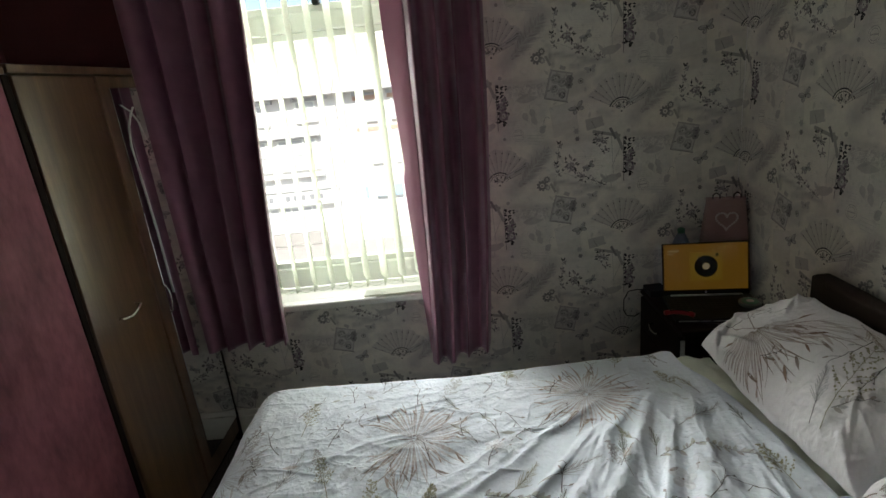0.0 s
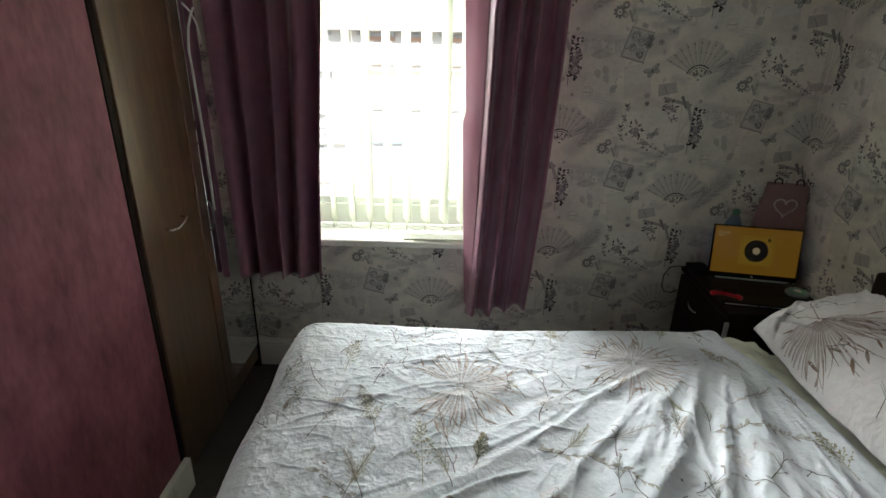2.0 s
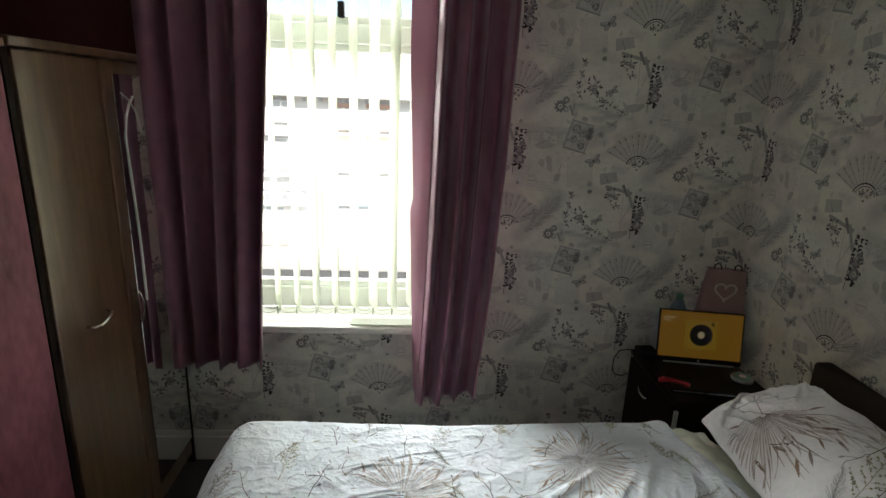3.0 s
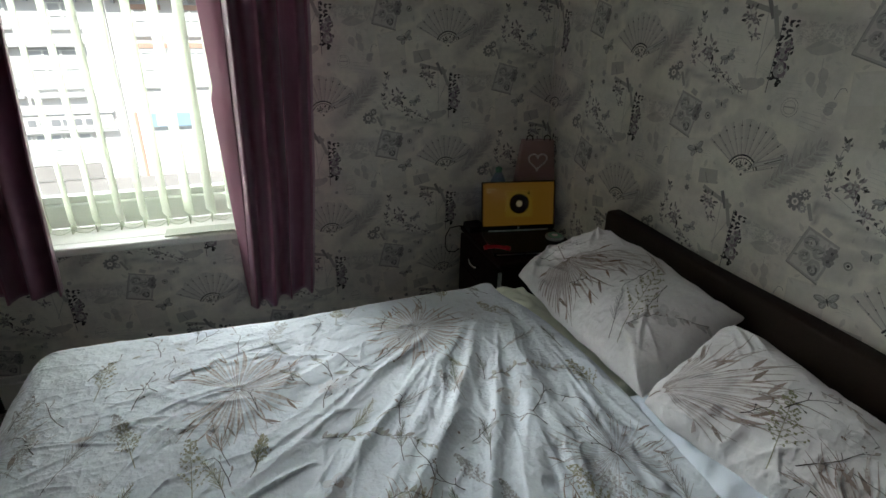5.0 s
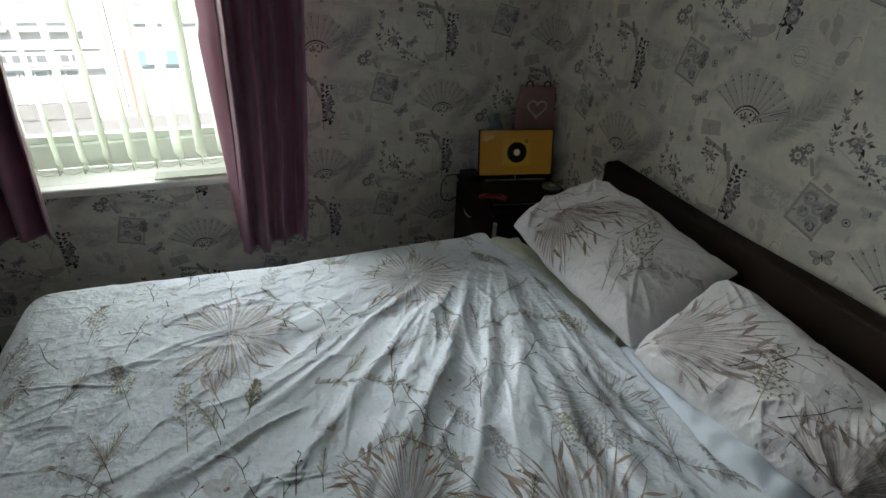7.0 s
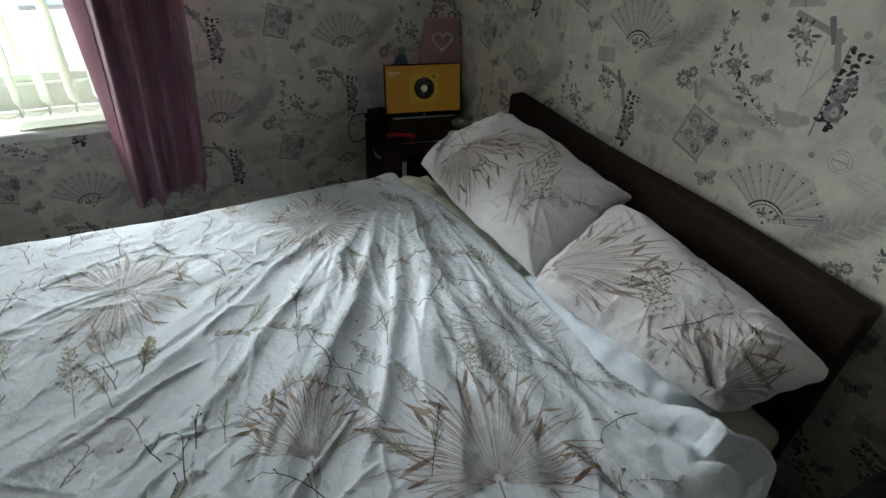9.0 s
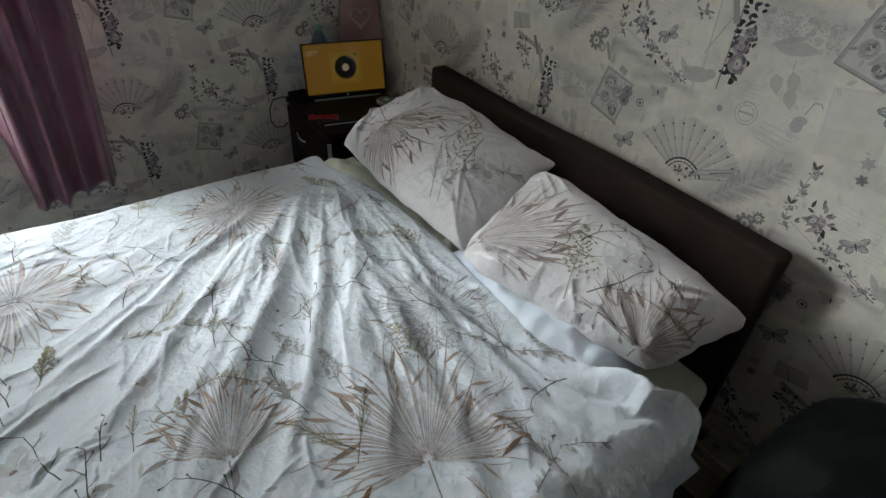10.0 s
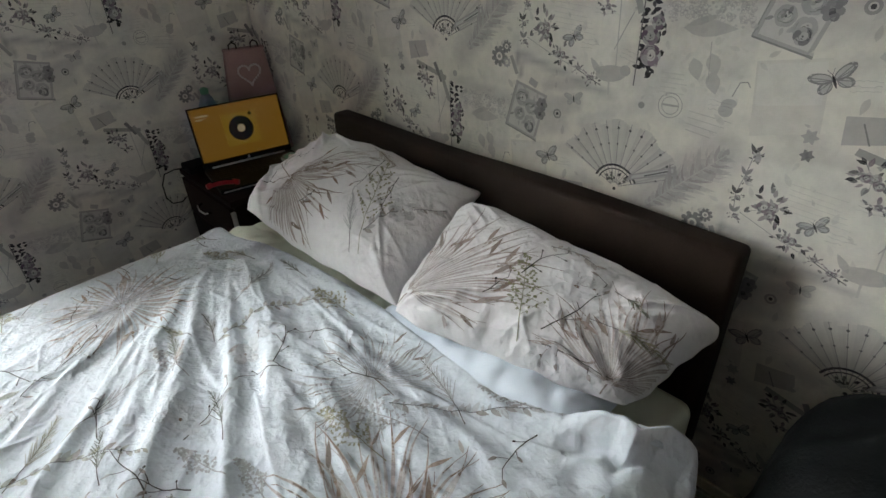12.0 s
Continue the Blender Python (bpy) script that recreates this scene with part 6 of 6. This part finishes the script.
def bag_body():
    bm = bmesh.new()
    lo = [(-0.112, -0.045, 0), (0.112, -0.045, 0), (0.112, 0.045, 0), (-0.112, 0.045, 0)]
    hi = [(-0.074, -0.018, 0.405), (0.072, -0.018, 0.408), (0.072, 0.018, 0.408), (-0.074, 0.018, 0.405)]
    a, b = [bm.verts.new(p) for p in lo], [bm.verts.new(p) for p in hi]
    for k in range(4):
        bm.faces.new((a[k], a[(k + 1) % 4], b[(k + 1) % 4], b[k]))
    bm.faces.new(a[::-1])
    bm.faces.new(b)
    bmesh.ops.bevel(bm, geom=bm.edges[:], offset=0.004, segments=2, affect="EDGES")
    return bm


part("body", bag_body(), PINK_CARD, gift)
part("rim", box(-0.0755, -0.0195, 0.402, 0.0735, 0.0195, 0.4085, 0.002), PINK_CARD, gift, "folded top edge")
for x, s in ((-0.04, -1), (0.04, -1)):
    part("handle", tube([(x - 0.014, -0.012, 0.405), (x - 0.013, -0.010, 0.424), (x, -0.006, 0.432), (x + 0.013, -0.010, 0.424), (x + 0.014, -0.012, 0.405)], 0.003, 6), DARK_WOOD, gift, "dark cord handle", True)
bm = bmesh.new()
for k in range(34):
    t = k * math.tau / 34
    hx, hz = 16 * math.sin(t) ** 3, 13 * math.cos(t) - 5 * math.cos(2 * t) - 2 * math.cos(3 * t) - math.cos(4 * t)
    bmesh.ops.create_icosphere(bm, subdivisions=1, radius=0.0050, matrix=Matrix.Translation((hx * 0.0026, -0.029, 0.318 + hz * 0.0026)))
part("heart", bm, BEADS, gift, "heart of white beads", True)

bottle = thing("pump_bottle", "grey-blue bottle with a green cap behind the laptop", "bottle", at=(-0.290, -0.105, 0.602))
part("body", lathe([(0.036, 0.0), (0.040, 0.01), (0.040, 0.19), (0.036, 0.225), (0.020, 0.262), (0.014, 0.272)], sides=28), BLUE_BOTTLE, bottle, smooth=True)
part("cap", lathe([(0.015, 0.273), (0.016, 0.290), (0.007, 0.296)], sides=20), GREEN_LABEL, bottle, "green pump cap", True)

# ---- black bag against the wall ----
holdall = thing("holdall", "bulky glossy black leather holdall standing against the wall", "bag", at=(-0.215, -2.430, 0.0))


def lump(sx, sy, sz, power, seed, rough):
    """A stuffed, rounded block with slack creases."""
    bm = bmesh.new()
    bmesh.ops.create_icosphere(bm, subdivisions=5, radius=1.0)
    for v in bm.verts:
        d = v.co.normalized()
        k = (abs(d.x) ** power + abs(d.y) ** power + abs(d.z) ** power) ** (-1 / power)
        w = 1 + rough * noise.noise(d * 2.3 + Vector((seed, 0, 0))) + 0.5 * rough * noise.noise(d * 6 + Vector((0, seed, 0)))
        v.co = Vector((d.x * sx, d.y * sy, d.z * sz)) * k * w
    return bm


bm = lump(0.20, 0.315, 0.378, 3.3, 2.0, 0.05)
bmesh.ops.translate(bm, verts=bm.verts[:], vec=(0, 0, 0.378))
part("body", bm, BLACK_LEATHER, holdall, smooth=True)
bm = lump(0.10, 0.10, 0.09, 3.0, 7.0, 0.06)
bmesh.ops.translate(bm, verts=bm.verts[:], vec=(0.070, 0.020, 0.705))
part("rolled_flap", bm, BLACK_LEATHER, holdall, "rolled black flap on the bag", True)
# silver colour gives the black piping its highlight lines
for z in (0.56, 0.52):
    part("piping", tube([(-0.203 - 0.004 * math.sin(3 * t), -0.20 + 0.4 * t, z + 0.03 * math.sin(2.4 * t)) for t in [i / 12 for i in range(13)]], 0.0022, 6), SILVER_EDGE, holdall, "thin piping, silver for its glints", True)
part("scuff", lathe([(0.004, 0.0), (0.002, 0.003)], (-0.09, 0.06, 0.742), 8), BEADS, holdall, "small white speck")

cable = tagged(mesh_object("floor_cable", tube([(-0.30, -2.06, 0.02), (-0.20, -2.05, 0.06), (-0.10, -2.08, 0.075), (-0.06, -2.14, 0.05), (-0.05, -2.20, 0.006)], 0.004, 8), CREAM, smooth=True), "cream cable trailing out from under the bed", "cable")

# ---- the street outside ----
ground = tagged(mesh_object("ground", box(-600, 0.3, -6.4, 600, 900, -6.13), ASPHALT), "grey asphalt street", "ground", kind="structure")
pavement = tagged(mesh_object("pavement", box(-60, 21.5, -6.13, 60, 25.0, -6.0, 0.01), PAVING), "grey paved footway before the shops", "pavement", kind="structure")
FYD = 25.0


def window_at(ob, x, z, w, h, bars=1, surround=True):
    if surround:
        part("lintel", box(x - w / 2 - 0.12, -0.10, z + h, x + w / 2 + 0.12, -0.003, z + h + 0.14, 0.01), DARK_TRIM, ob)
        part("sill", box(x - w / 2 - 0.10, -0.14, z - 0.10, x + w / 2 + 0.10, -0.003, z, 0.01), DARK_TRIM, ob)
    win = part("window", box(x - w / 2, -0.045, z, x + w / 2, -0.004, z + h), SHOP_GLASS, ob, "dark sash window")
    for k in range(bars + 2):
        bx = x - w / 2 + w * k / (bars + 1)
        part("bar", box(bx - 0.04, -0.08, z, bx + 0.04, -0.048, z + h), UPVC, win)
    for bz in (z, z + h * 0.5, z + h):
        part("bar", box(x - w / 2, -0.084, bz - 0.035, x + w / 2, -0.05, bz + 0.035), UPVC, win)


def facade(x0, x1, label, mat=RENDER_WHITE):
    ob = thing("terraced_house", label, "house", "terrace across the street", at=(0, FYD, -6.0))
    part("wall", box(x0, 0.0, 0.0, x1, 7.0, 7.70), mat, ob)
    bm = bmesh.new()
    pts = [(-0.45, 7.62), (3.5, 10.6), (7.45, 7.62), (7.45, 7.50), (3.5, 10.45), (-0.45, 7.50)]
    a, b = [bm.verts.new((x0, y, z)) for y, z in pts], [bm.verts.new((x1, y, z)) for y, z in pts]
    for k in range(6):
        bm.faces.new((a[k], b[k], b[(k + 1) % 6], a[(k + 1) % 6]))
    bm.faces.new(a[::-1])
    bm.faces.new(b)
    part("roof", bm, SLATE, ob, "tan tiled roof, washed pale by glare")
    part("gutter", tube([(x0, -0.47, 7.56), (x1, -0.47, 7.56)], 0.07, 8), DARK_TRIM, ob, "dark gutter")
    for k in range(int((x1 - x0) / 0.55)):
        part("corbel", box(x0 + 0.3 + 0.55 * k, -0.30, 7.28, x0 + 0.42 + 0.55 * k, -0.003, 7.49), DARK_TRIM, ob)
    return ob


h1 = facade(-16.5, -6.4, "white rendered terrace house over a shop")
for x in (-14.6, -12.0, -10.3, -7.9):
    window_at(h1, x, 6.35, 0.95, 0.92)
for x in (-11.1, -8.6, -14.2):
    window_at(h1, x, 4.05, 1.9, 1.45, 2)
    part("bay_hood", box(x - 1.25, -0.34, 5.62, x + 1.25, -0.003, 5.76, 0.02), DARK_TRIM, h1)
    part("bay_sill", box(x - 1.2, -0.30, 3.62, x + 1.2, -0.003, 3.74, 0.02), DARK_TRIM, h1)
part("sign_board", box(-13.2, -0.22, 2.28, -6.9, -0.003, 2.92, 0.02), RENDER_WHITE, h1, "white shop sign")
for z in (2.94, 2.16):
    part("sign_moulding", box(-13.3, -0.30, z, -6.8, -0.003, z + 0.10, 0.02), DARK_TRIM, h1)
for k, w in enumerate((0.35, 0.22, 0.30, 0.26, 0.34, 0.2, 0.3, 0.28)):
    part("letter_bar", box(-10.9 + 0.42 * k, -0.235, 2.46, -10.9 + 0.42 * k + w, -0.224, 2.74), LETTER_GREY, h1)
for x in (-10.6, -9.5, -8.4):
    window_at(h1, x, 0.80, 0.95, 1.30, 1, False)
part("shop_door", box(-12.1, -0.06, 0.0, -11.35, -0.004, 2.05), DARK_TRIM, h1, "dark shop door")
part("stall_riser", box(-11.2, -0.08, 0.05, -7.8, -0.003, 0.72, 0.01), PAVING, h1, "pale stone stall riser")
part("chimney", box(-12.3, 2.9, 9.8, -11.1, 3.7, 11.6), BRICK_RED, h1, "brick chimney")
h2 = facade(-6.36, 6.0, "pale terrace house with red brick window heads")
for x in (-4.9, -3.2, -1.0, 2.5):
    window_at(h2, x, 6.1, 0.9, 1.15)
    part("brick_head", box(x - 0.62, -0.12, 7.06, x + 0.62, -0.003, 7.26), BRICK_RED, h2)
    window_at(h2, x, 4.0, 0.9, 1.4)
    part("brick_head", box(x - 0.62, -0.12, 5.56, x + 0.62, -0.003, 5.76), BRICK_RED, h2)
part("blue_sign", box(-5.5, -0.25, 2.25, -3.6, -0.003, 2.85, 0.02), SIGN_BLUE, h2, "blue and white shop sign")
part("sign_panel", box(-5.2, -0.262, 2.3, -4.4, -0.252, 2.80), RENDER_WHITE, h2)
part("drainpipe", box(-6.1, -0.12, 0.0, -5.98, -0.003, 2.9, 0.02), BRICK_RED, h2, "red brick pier")
for k in range(16):
    part("grille_bar", box(-5.5 + 0.2 * k, -0.12, 0.2, -5.43 + 0.2 * k, -0.06, 2.0), DARK_TRIM, h2)
part("shopfront", box(-5.6, -0.05, 0.1, -2.3, -0.004, 2.05), RENDER_WHITE, h2)
h3 = facade(-27.0, -16.54, "pale terrace house at the end of the row")
for x in (-25, -22.5, -20, -18):
    window_at(h3, x, 6.2, 1.0, 1.1)
    window_at(h3, x, 3.9, 1.2, 1.5)
